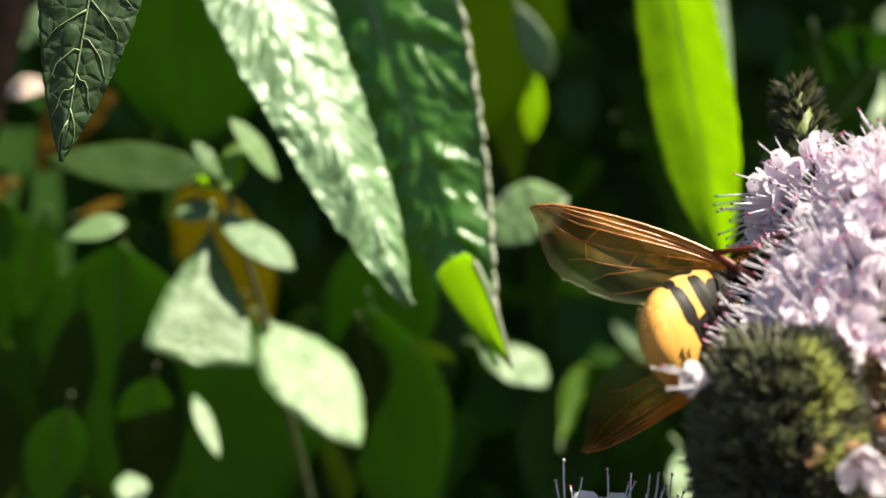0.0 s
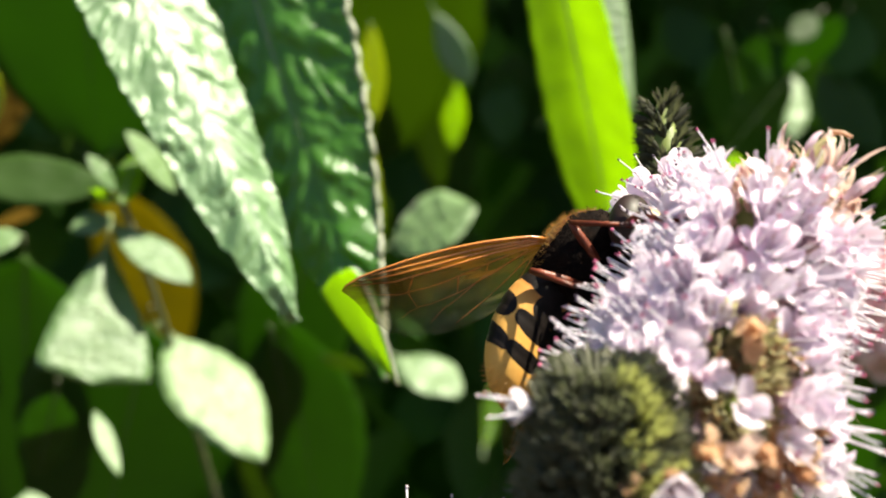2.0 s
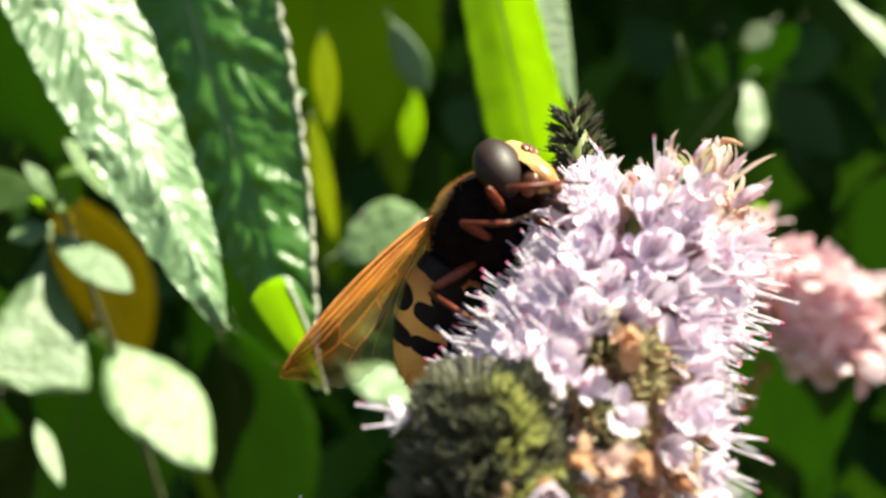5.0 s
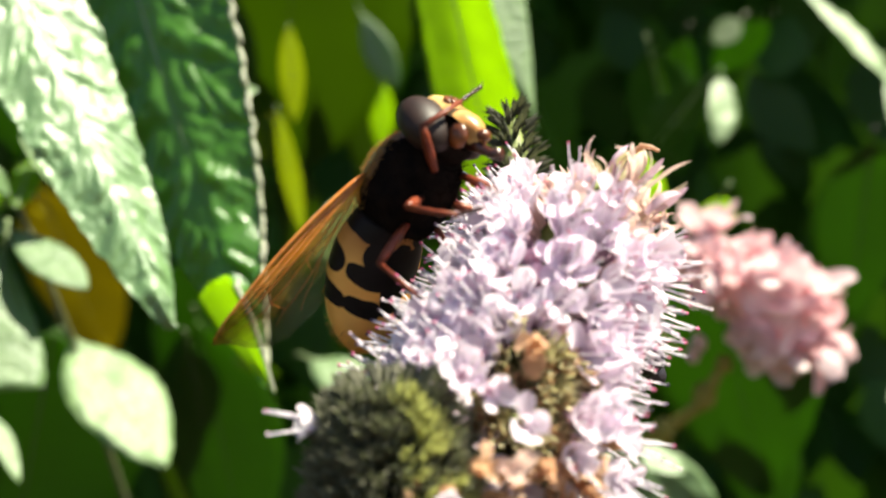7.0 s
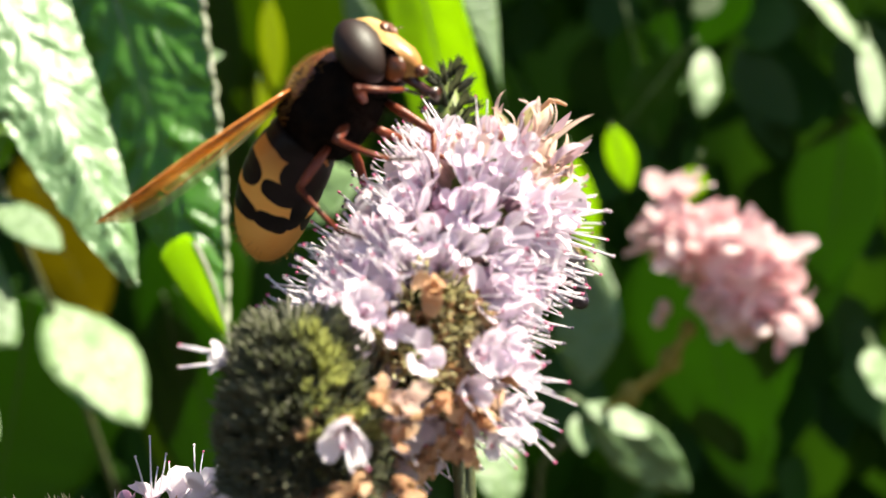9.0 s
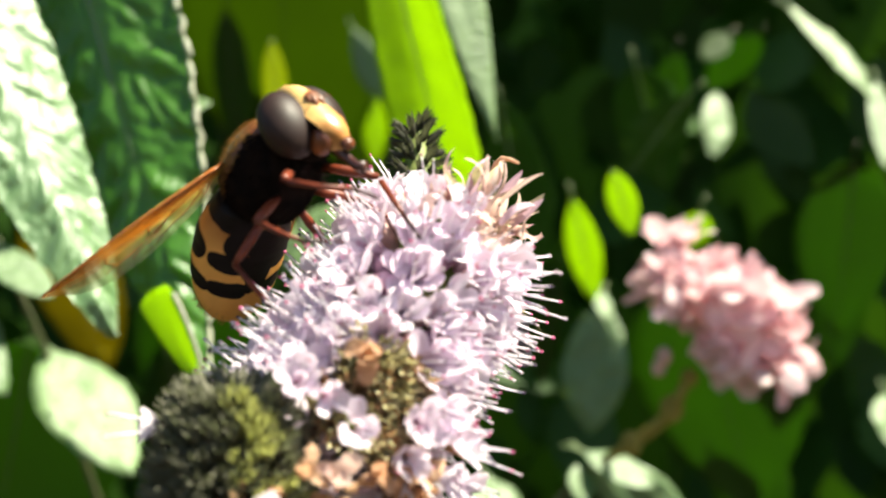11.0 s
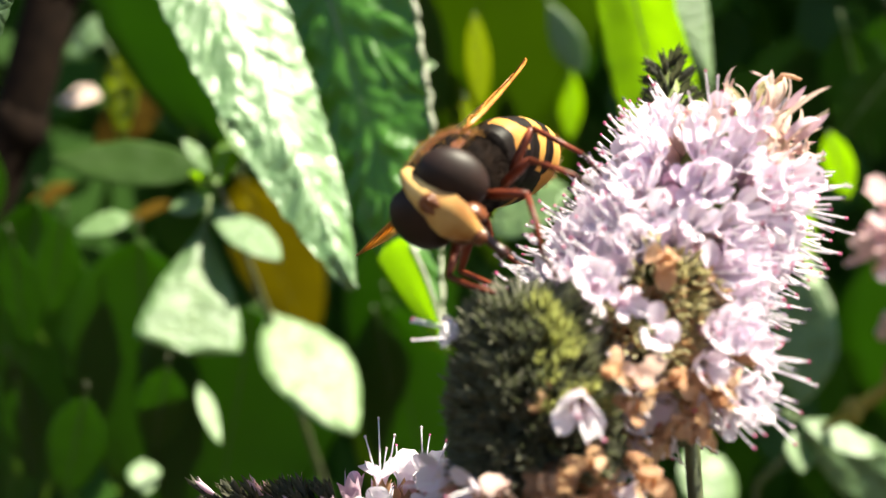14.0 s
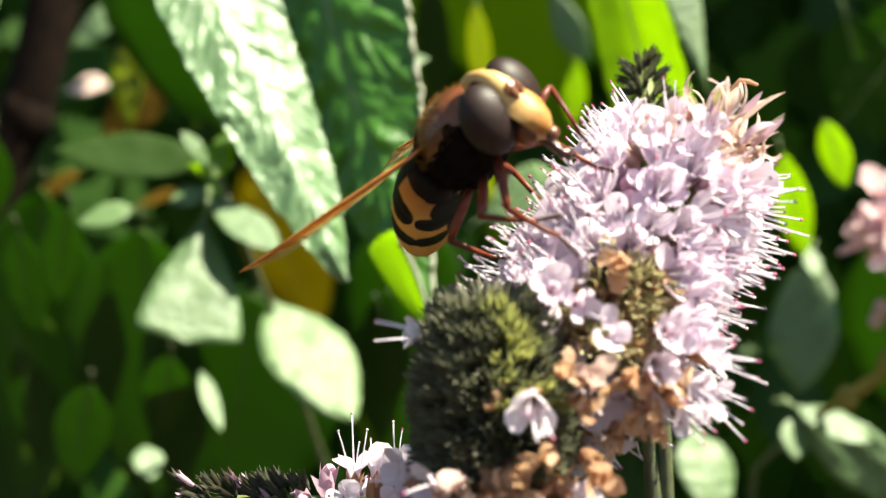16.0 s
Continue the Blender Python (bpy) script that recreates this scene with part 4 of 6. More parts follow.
# ---- leaves of the sprig and hedge behind, out of focus ----
UPLIT = (0.42, -0.60, 0.66)
BACK = (0.05, 0.62, 0.78)
# pale leaves stand for sunlit patches of foliage, darker ones for shade
FAR = [
    # base, tip, upper side, width, material, label, widest part
    ((-89.8, 227.2, 5.7), (-87.8, 212.1, -20.9), UPLIT, 19.8, LEAF_FAR, "pale sunlit leaf hanging from a sprig", 0.96),
    ((-88.3, 225.8, 7.4), (-72.7, 221.1, -4.7), UPLIT, 9.2, LEAF_FAR, "pale sunlit leaf hanging from a sprig", 0.55),
    ((-88.4, 224.0, 8.4), (-95.3, 221.7, 6.1), UPLIT, 6.0, LEAF_FAR, "small pale leaf in the sun", 0.5),
    ((-85.2, 219.4, 10.9), (-83.8, 225.2, 20.6), BACK, 5.3, LEAF_LIME, "small lime green shoot with the sun behind", 0.5),
    ((-85.0, 217.1, 12.9), (-88.6, 212.4, 19.4), UPLIT, 4.2, LEAF_FAR, "narrow pale leaf in the sun", 0.5),
    ((-87.2, 223.8, 11.7), (-93.1, 223.9, 13.4), BACK, 3.8, LEAF_LIME, "small lime green shoot with the sun behind", 0.5),
    ((-76.9, 227.1, 13.4), (-83.9, 219.1, 24.3), UPLIT, 6.5, LEAF_FAR, "pale green leaf of the sprig", 0.5),
    ((-85.6, 254.0, -15.0), (-63.6, 241.6, -40.4), UPLIT, 20.0, LEAF_FAR, "broad pale leaf in full sun", 0.45),
    ((-98.2, 244.0, -29.6), (-91.1, 237.2, -42.1), UPLIT, 3.9, LEAF_FAR, "small pale leaf in the sun", 0.4),
    ((-114.4, 250.7, -47.2), (-111.1, 246.5, -54.3), UPLIT, 7.3, LEAF_FAR, "small pale leaf in the sun", 0.4),
    ((-109.8, 235.5, 5.6), (-121.0, 232.1, 2.6), UPLIT, 6.4, LEAF_FAR, "pale green leaf in half sun", 0.4),
    ((-189.0, 400.0, 86.6), (-206.2, 390.0, 68.6), UPLIT, 11.0, LEAF_FAR, "pale green leaf in the sun", 0.5),
    ((-185.5, 385.0, 66.9), (-177.9, 380.0, 37.1), BACK, 17.0, LEAF_GLOW, "pale green leaf in half sun", 0.4),
    ((-159.5, 440.0, 29.2), (-142.7, 470.0, -39.1), BACK, 40.0, LEAF_OLIVE, "mustard yellow leaf in half shade", 0.45),
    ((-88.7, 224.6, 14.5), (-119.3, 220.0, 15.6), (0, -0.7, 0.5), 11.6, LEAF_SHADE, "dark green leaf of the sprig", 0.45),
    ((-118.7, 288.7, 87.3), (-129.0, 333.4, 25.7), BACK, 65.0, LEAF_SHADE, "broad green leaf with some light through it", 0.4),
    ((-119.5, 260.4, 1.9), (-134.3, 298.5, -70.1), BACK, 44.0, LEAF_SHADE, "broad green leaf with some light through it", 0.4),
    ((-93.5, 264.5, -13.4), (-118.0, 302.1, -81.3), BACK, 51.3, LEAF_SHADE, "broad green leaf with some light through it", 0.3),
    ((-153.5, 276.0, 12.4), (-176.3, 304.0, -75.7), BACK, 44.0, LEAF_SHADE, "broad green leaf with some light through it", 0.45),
    ((-220.2, 380.0, 11.5), (-194.0, 374.0, 22.9), UPLIT, 11.0, LEAF_OCHRE, "withered ochre leaf in half shade", 0.5),
    ((-183.2, 392.0, 12.4), (-164.5, 386.0, 15.5), UPLIT, 9.0, LEAF_OCHRE, "withered ochre leaf in half shade", 0.5),
    ((-220.9, 360.0, -0.4), (-203.0, 354.0, 8.4), UPLIT, 9.0, LEAF_OCHRE, "withered ochre leaf in half shade", 0.5),
    ((-63.1, 300.7, 8.0), (-80.6, 334.9, -50.0), BACK, 30.4, LEAF_SHADE, "green leaf with some light through it", 0.4),
    ((-70.4, 300.8, -13.3), (-64.7, 340.3, -81.6), BACK, 33.1, LEAF_SHADE, "green leaf with some light through it", 0.4),
    ((-37.0, 194.2, 28.5), (-42.8, 192.7, 27.5), UPLIT, 3.5, LEAF_FAR, "small pale leaf behind the toothed edge", 0.5),
    ((-41.8, 278.1, 3.9), (-21.9, 273.6, 12.6), UPLIT, 19.0, LEAF_FAR, "pale green leaf in full sun", 0.55),
    ((-43.3, 309.5, -23.4), (-26.1, 304.1, -33.4), UPLIT, 15.3, LEAF_FAR, "pale green leaf in full sun", 0.55),
    ((-58.9, 289.6, -21.9), (-48.6, 293.0, -26.9), BACK, 6.7, LEAF_MID, "small green leaf with light through it", 0.5),
    ((-22.4, 419.3, -62.6), (-13.6, 435.0, -39.0), BACK, 17.0, LEAF_LIME, "lime green leaf with the sun behind", 0.5),
    ((-37.2, 389.4, 79.9), (-26.3, 387.9, 56.2), (-0.3, -0.8, 0.3), 10.0, LEAF_FAR, "grey-green leaf in the sun", 0.6),
    ((-32.1, 411.8, 61.7), (-33.4, 426.5, 40.0), BACK, 8.8, LEAF_LIME, "lime green leaf with the sun behind", 0.5),
    ((-50.0, 316.4, 62.6), (-50.7, 333.0, 39.0), BACK, 6.9, LEAF_GLOW, "yellow-green leaf with the sun behind", 0.5),
    ((-56.2, 336.9, 44.2), (-52.5, 360.8, 7.1), BACK, 6.0, LEAF_GLOW, "yellow-green leaf with the sun behind", 0.5),
    ((-56.7, 362.1, 130.6), (-68.4, 441.7, 27.4), BACK, 81.5, LEAF_MID, "large olive green leaf with some sun behind it", 0.5),
    ((-172.1, 407.1, 75.4), (-201.9, 404.6, 26.5), (0, -0.7, 0.5), 25.3, LEAF_OCHRE, "withered ochre leaf in half shade", 0.5),
    ((-213.7, 400.0, 54.9), (-197.8, 400.0, 56.6), UPLIT, 12.0, CALYX_ROSY, "pale pinkish withered leaf in the sun", 0.5),
    ((90.7, 453.5, 68.7), (88.0, 440.0, 44.2), UPLIT, 12.7, LEAF_FAR, "grey-green leaf in the sun", 0.5),
    ((90.0, 341.9, 76.4), (112.2, 330.0, 49.0), UPLIT, 12.0, LEAF_FAR, "pale green leaf in the sun", 0.5),
    ((115.4, 344.7, 55.8), (113.0, 330.0, 29.0), UPLIT, 9.5, LEAF_FAR, "pale green leaf in the sun", 0.5),
    ((116.1, 339.7, -31.3), (115.8, 330.0, -46.5), UPLIT, 14.6, LEAF_FAR, "pale green leaf in the sun", 0.5),
    ((82.6, 387.3, 77.5), (72.6, 381.9, 67.7), UPLIT, 8.8, LEAF_SHADE, "green leaf with some light through it", 0.5),
    ((28.1, 306.1, 20.3), (35.0, 324.1, -5.8), BACK, 9.2, LEAF_LIME, "lime green leaf with the sun behind", 0.5),
    ((35.7, 281.1, 25.4), (41.2, 291.4, 11.1), BACK, 7.3, LEAF_LIME, "lime green leaf with the sun behind", 0.5),
    ((59.2, 303.2, 16.9), (57.5, 309.0, 7.6), BACK, 9.1, LEAF_LIME, "lime green leaf with the sun behind", 0.5),
    ((40.0, 356.0, -6.2), (35.8, 352.1, -44.5), (-0.3, -0.8, 0.3), 20.0, LEAF_FAR, "blue-green leaf hanging below the pink flower", 0.55),
    ((39.9, 354.9, -3.7), (39.7, 350.2, -11.7), UPLIT, 5.7, LEAF_FAR, "small pale leaf tip in the sun", 0.5),
    ((28.4, 272.1, -38.1), (43.6, 269.3, -46.0), UPLIT, 9.1, LEAF_FAR, "pale green leaf in full sun", 0.5),
    ((27.8, 272.5, -40.7), (27.9, 267.1, -49.0), UPLIT, 7.3, LEAF_FAR, "small pale leaf in the sun", 0.5),
    ((30.2, 279.4, -40.3), (55.0, 281.4, -60.3), (-0.3, -0.8, 0.3), 13.9, LEAF_FAR, "green leaf below the pink flower", 0.5),
    ((6.4, 299.9, -47.7), (12.8, 288.3, -67.0), UPLIT, 15.9, LEAF_FAR, "pale green leaf behind the stem", 0.4),
    ((62.1, 335.2, 50.8), (45.8, 347.4, 29.4), BACK, 15.8, LEAF_DARK, "green leaf with some light through it", 0.5),
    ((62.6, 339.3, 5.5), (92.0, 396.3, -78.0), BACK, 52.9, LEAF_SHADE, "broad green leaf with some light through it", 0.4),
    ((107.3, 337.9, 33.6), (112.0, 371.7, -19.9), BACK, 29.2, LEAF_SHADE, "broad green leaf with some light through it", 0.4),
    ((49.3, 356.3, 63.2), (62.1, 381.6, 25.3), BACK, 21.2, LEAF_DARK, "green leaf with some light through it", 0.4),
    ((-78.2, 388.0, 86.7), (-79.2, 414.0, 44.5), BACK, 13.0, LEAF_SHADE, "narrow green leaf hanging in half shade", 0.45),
    ((-68.7, 418.0, 91.5), (-75.5, 444.0, 37.4), BACK, 15.0, LEAF_GLOW, "narrow yellow-green leaf with the sun behind", 0.45),
    ((-58.4, 443.0, 103.1), (-57.5, 469.0, 59.1), BACK, 22.0, LEAF_SHADE, "narrow green leaf hanging in half shade", 0.45),
    ((-47.6, 458.0, 100.2), (-41.8, 484.0, 25.0), BACK, 20.0, LEAF_MID, "narrow olive green leaf with sun behind it", 0.45),
    ((-32.6, 428.0, 97.6), (-30.4, 454.0, 61.4), BACK, 14.0, LEAF_SHADE, "narrow green leaf hanging in half shade", 0.45),
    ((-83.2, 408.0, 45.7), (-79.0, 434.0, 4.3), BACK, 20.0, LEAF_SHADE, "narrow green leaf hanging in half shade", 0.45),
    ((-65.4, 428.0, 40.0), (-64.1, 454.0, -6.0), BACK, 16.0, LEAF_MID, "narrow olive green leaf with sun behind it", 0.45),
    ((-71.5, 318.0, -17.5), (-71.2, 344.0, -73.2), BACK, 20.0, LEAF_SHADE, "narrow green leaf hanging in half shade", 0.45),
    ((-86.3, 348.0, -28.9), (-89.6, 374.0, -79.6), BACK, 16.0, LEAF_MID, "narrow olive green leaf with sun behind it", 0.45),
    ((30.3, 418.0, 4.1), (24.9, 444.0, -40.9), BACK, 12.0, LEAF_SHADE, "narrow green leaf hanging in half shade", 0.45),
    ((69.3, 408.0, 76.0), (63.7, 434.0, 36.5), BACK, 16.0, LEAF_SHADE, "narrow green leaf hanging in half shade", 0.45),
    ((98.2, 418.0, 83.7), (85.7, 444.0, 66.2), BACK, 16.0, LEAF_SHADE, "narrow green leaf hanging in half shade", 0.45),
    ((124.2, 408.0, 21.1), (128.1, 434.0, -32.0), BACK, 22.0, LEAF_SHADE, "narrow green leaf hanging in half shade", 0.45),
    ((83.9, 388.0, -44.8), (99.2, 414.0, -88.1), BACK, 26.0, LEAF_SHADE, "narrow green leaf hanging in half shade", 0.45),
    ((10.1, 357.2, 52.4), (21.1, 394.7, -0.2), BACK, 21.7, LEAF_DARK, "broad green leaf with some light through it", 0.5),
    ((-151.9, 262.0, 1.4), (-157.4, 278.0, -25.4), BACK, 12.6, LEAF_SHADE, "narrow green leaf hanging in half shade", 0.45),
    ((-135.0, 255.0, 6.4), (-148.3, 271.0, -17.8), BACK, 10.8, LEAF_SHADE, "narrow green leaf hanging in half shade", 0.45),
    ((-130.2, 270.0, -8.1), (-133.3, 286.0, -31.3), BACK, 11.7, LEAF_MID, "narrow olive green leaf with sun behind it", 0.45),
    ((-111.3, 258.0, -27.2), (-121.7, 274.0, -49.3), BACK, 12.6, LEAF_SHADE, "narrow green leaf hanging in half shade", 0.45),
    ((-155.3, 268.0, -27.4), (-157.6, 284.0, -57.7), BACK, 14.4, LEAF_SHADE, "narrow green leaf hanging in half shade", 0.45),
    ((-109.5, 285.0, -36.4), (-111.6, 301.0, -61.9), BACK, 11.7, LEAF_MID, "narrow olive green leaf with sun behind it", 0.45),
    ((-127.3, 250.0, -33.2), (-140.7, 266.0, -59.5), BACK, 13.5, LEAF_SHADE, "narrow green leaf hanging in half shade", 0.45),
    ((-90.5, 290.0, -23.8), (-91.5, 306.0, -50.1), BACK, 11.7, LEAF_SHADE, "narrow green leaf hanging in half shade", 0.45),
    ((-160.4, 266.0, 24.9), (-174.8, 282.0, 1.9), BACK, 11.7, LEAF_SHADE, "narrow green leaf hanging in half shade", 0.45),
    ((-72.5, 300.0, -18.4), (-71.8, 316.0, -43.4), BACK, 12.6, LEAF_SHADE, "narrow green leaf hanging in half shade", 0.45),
]
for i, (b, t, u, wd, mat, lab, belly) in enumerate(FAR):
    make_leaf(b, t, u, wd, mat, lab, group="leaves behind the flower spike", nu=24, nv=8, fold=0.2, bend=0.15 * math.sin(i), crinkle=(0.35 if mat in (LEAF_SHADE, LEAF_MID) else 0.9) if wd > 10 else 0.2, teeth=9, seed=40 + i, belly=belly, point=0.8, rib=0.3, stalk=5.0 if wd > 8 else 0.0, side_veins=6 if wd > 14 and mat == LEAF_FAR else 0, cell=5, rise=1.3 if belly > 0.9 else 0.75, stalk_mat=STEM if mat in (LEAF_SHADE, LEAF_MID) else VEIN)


def stem_thing(name, pts, radii, mat, label):
    ob = thing(name, label, "stem", Matrix.Translation(W(*pts[0])), "plant stems behind")
    bm = bmesh.new()
    tube(bm, [Vector(p) - Vector(pts[0]) for p in pts], radii, 9)
    part("shaft", bm, mat, ob)
    # swollen joints
    for p, r in zip(pts[1:-1], radii[1:-1]):
        bm = bmesh.new()
        ball(bm, Vector(p) - Vector(pts[0]), (r * 1.08, r * 1.08, r * 1.4), None, 12, 8)
        part("joint", bm, mat, ob)
    return ob


stem_thing("plant_stem", [(-296, 345, -880), (-238, 338, -60), (-189, 330, 38), (-177, 330, 80), (-168, 330, 180)], [8, 8, 7.8, 7.5, 7.0], STEM_BROWN, "dark brown woody stem")
stem_thing("plant_stem", [(-70, 320, -880), (-80, 300, -80), (-85, 250, -14), (-86, 223, 12)], [1.2, 0.9, 0.7, 0.6], STEM, "green stem of the pale sprig")


# ---- hedge mass, backdrop and ground ----
def leaf_mass(name, count, box, size, mats, seed, label):
    """Many single leaves in one mesh."""
    rng = random.Random(seed)
    verts, faces, idx = [], [], []
    shape = ((0, 0, 0), (0.26, 0.25, 0.05), (0.32, 0.5, 0.06), (0.2, 0.78, 0.0), (0, 1, -0.08), (-0.2, 0.78, 0.0), (-0.32, 0.5, 0.06), (-0.26, 0.25, 0.05), (0, 0.4, -0.02), (0, 0.75, -0.03))
    quads = ((0, 1, 8), (1, 2, 8), (2, 3, 9, 8), (3, 4, 9), (4, 5, 9), (5, 6, 8, 9), (6, 7, 8), (7, 0, 8))
    for _ in range(count):
        p = Vector([rng.uniform(a, b) for a, b in box])
        m = Euler((rng.uniform(-2.6, -0.9), rng.uniform(-0.6, 0.6), rng.uniform(-1.2, 1.2))).to_matrix()
        s = rng.uniform(*size)
        n0 = len(verts)
        k = rng.randrange(len(mats))
        for q in shape:
            v = W(*p) + (m @ Vector(q)) * s * MM
            verts.append(v)
        for f in quads:
            faces.append([n0 + i for i in f])
            idx.append(k)
    me = bpy.data.meshes.new(name)
    me.from_pydata(verts, [], faces)
    for f, k in zip(me.polygons, idx):
        f.material_index, f.use_smooth = k, True
    for m in mats:
        me.materials.append(m)
    return tagged(new(name, me), label, "foliage", kind="stuff")


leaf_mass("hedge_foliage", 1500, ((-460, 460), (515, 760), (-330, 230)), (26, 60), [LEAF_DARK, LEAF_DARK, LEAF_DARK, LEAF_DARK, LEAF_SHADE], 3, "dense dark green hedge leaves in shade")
leaf_mass("low_foliage", 1800, ((-500, 500), (240, 700), (-880, -110)), (30, 70), [LEAF_DARK, LEAF_FAR], 4, "dark green leaves of the plants below")
# out of view, added only to keep the sun off the hedge
leaf_mass("shade_foliage", 1900, ((-450, 620), (492, 800), (300, 345)), (40, 90), [LEAF_DARK], 5, "unseen leaves added overhead to shade the hedge")

bm = bmesh.new()
bmesh.ops.create_grid(bm, x_segments=90, y_segments=90, size=60.0)
for v in bm.verts:
    v.co.z = 0.02 * noise.noise(v.co * 0.8)
tagged(new("ground", mesh_of("ground", bm, SOIL, scale=1)), "dark garden soil under the plants", "ground", kind="structure")
# dark sheet behind the leaves, painting the shade deep in the hedge
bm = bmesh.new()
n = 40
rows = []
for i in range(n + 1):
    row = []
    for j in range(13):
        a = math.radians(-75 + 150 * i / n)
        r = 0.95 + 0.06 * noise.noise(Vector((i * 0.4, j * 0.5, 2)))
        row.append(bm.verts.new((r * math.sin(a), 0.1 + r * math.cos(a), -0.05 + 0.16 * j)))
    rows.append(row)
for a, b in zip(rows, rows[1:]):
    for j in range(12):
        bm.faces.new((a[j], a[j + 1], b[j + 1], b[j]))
tagged(new("backdrop", mesh_of("backdrop", bm, LEAF_DARK, scale=1)), "curved dark green sheet standing in for the hedge's shaded depth", "hedge", kind="structure")


# ---- a small dark bee on the far side of the spike ----
def build_bee():
    ob = thing("bee", "small black bee clinging to the far side of the spike", "bee")
    bm = bmesh.new()
    vs = ball(bm, (0, 0, 0), (2.0, 2.4, 1.9), None, 18, 12)
    for v in vs:
        v.co += v.co.normalized() * 0.2 * noise.noise(v.co * 2)
    part("thorax", bm, BLACK, ob, "hairy black thorax")
    bm = bmesh.new()
    for k in range(5):
        r = (1.7, 2.0, 1.9, 1.5, 0.9)[k]
        ball(bm, (0, -2.6 - 0.95 * k, -0.25 * k), (r, 1.35, r * 0.85), None, 16, 10)
    part("abdomen", bm, BLACK, ob, "black ringed abdomen")
    bm = bmesh.new()
    ball(bm, (0, 2.9, -0.3), (1.6, 1.0, 1.4), None, 14, 10)
    part("head", bm, BLACK, ob)
    for s in (-1, 1):
        bm = bmesh.new()
        for q in range(8):
            u0, u1 = q / 8, (q + 1) / 8
            f = lambda u: 1.1 * math.sin(math.pi * min(1, 0.1 + 0.85 * u)) ** 0.7
            v = [bm.verts.new((s * (0.6 + 0.9 * u), -0.5 - 5.5 * u + k * 0.3, 1.9 + 0.2 * k * f(u))) for u, k in ((u0, -1), (u1, -1), (u1, 1), (u0, 1))]
            bm.faces.new(v)
        bmesh.ops.remove_doubles(bm, verts=bm.verts, dist=0.001)
        bmesh.ops.solidify(bm, geom=list(bm.faces), thickness=0.03)
        part("wing", bm, WING, ob, "clear smoky wing")
        for y in (1.2, 0, -1.2):
            bm = bmesh.new()
            tube(bm, [(s * 1.2, y, -1.3), (s * 2.8, y * 1.4, -1.8), (s * 2.6, y * 1.8, -3.6)], [0.28, 0.24, 0.12], 6)
            part("leg", bm, BLACK, ob)
    return ob


bee = build_bee()


NECK = Vector((0, 3.3, 0.3))


def abdomen_half(u):
    """Half the width of the abdomen along its length."""
    k = 0.80 + 0.20 * math.sin(min(1.0, u / 0.35) * math.pi / 2)
    if u > 0.35:
        k *= max(0.0, 1 - ((u - 0.35) / 0.65) ** 2.7) ** 0.5
    return max(4.35 * k, 0.02)


def of_head(bm):
    """Moves a mesh drawn on the body to the head's own origin at the neck."""
    for v in bm.verts:
        v.co = (v.co - NECK - Vector((0, 0.5, 0))) * 0.92
    return bm


# each leg at rest, on the right side: root, knee, ankle, toe
LEGS = {
    "front": ((1.6, 2.6, -2.6), (4.4, 4.4, -5.2), (2.6, 6.6, -8.6), (2.2, 7.2, -10.4)),
    "middle": ((1.9, 0.3, -2.9), (5.2, 0.4, -4.6), (4.6, 2.2, -8.4), (4.4, 3.6, -9.8)),
    "hind": ((1.8, -2.0, -2.8), (4.6, -4.6, -4.4), (4.2, -4.6, -8.6), (4.0, -3.6, -10.4)),
}


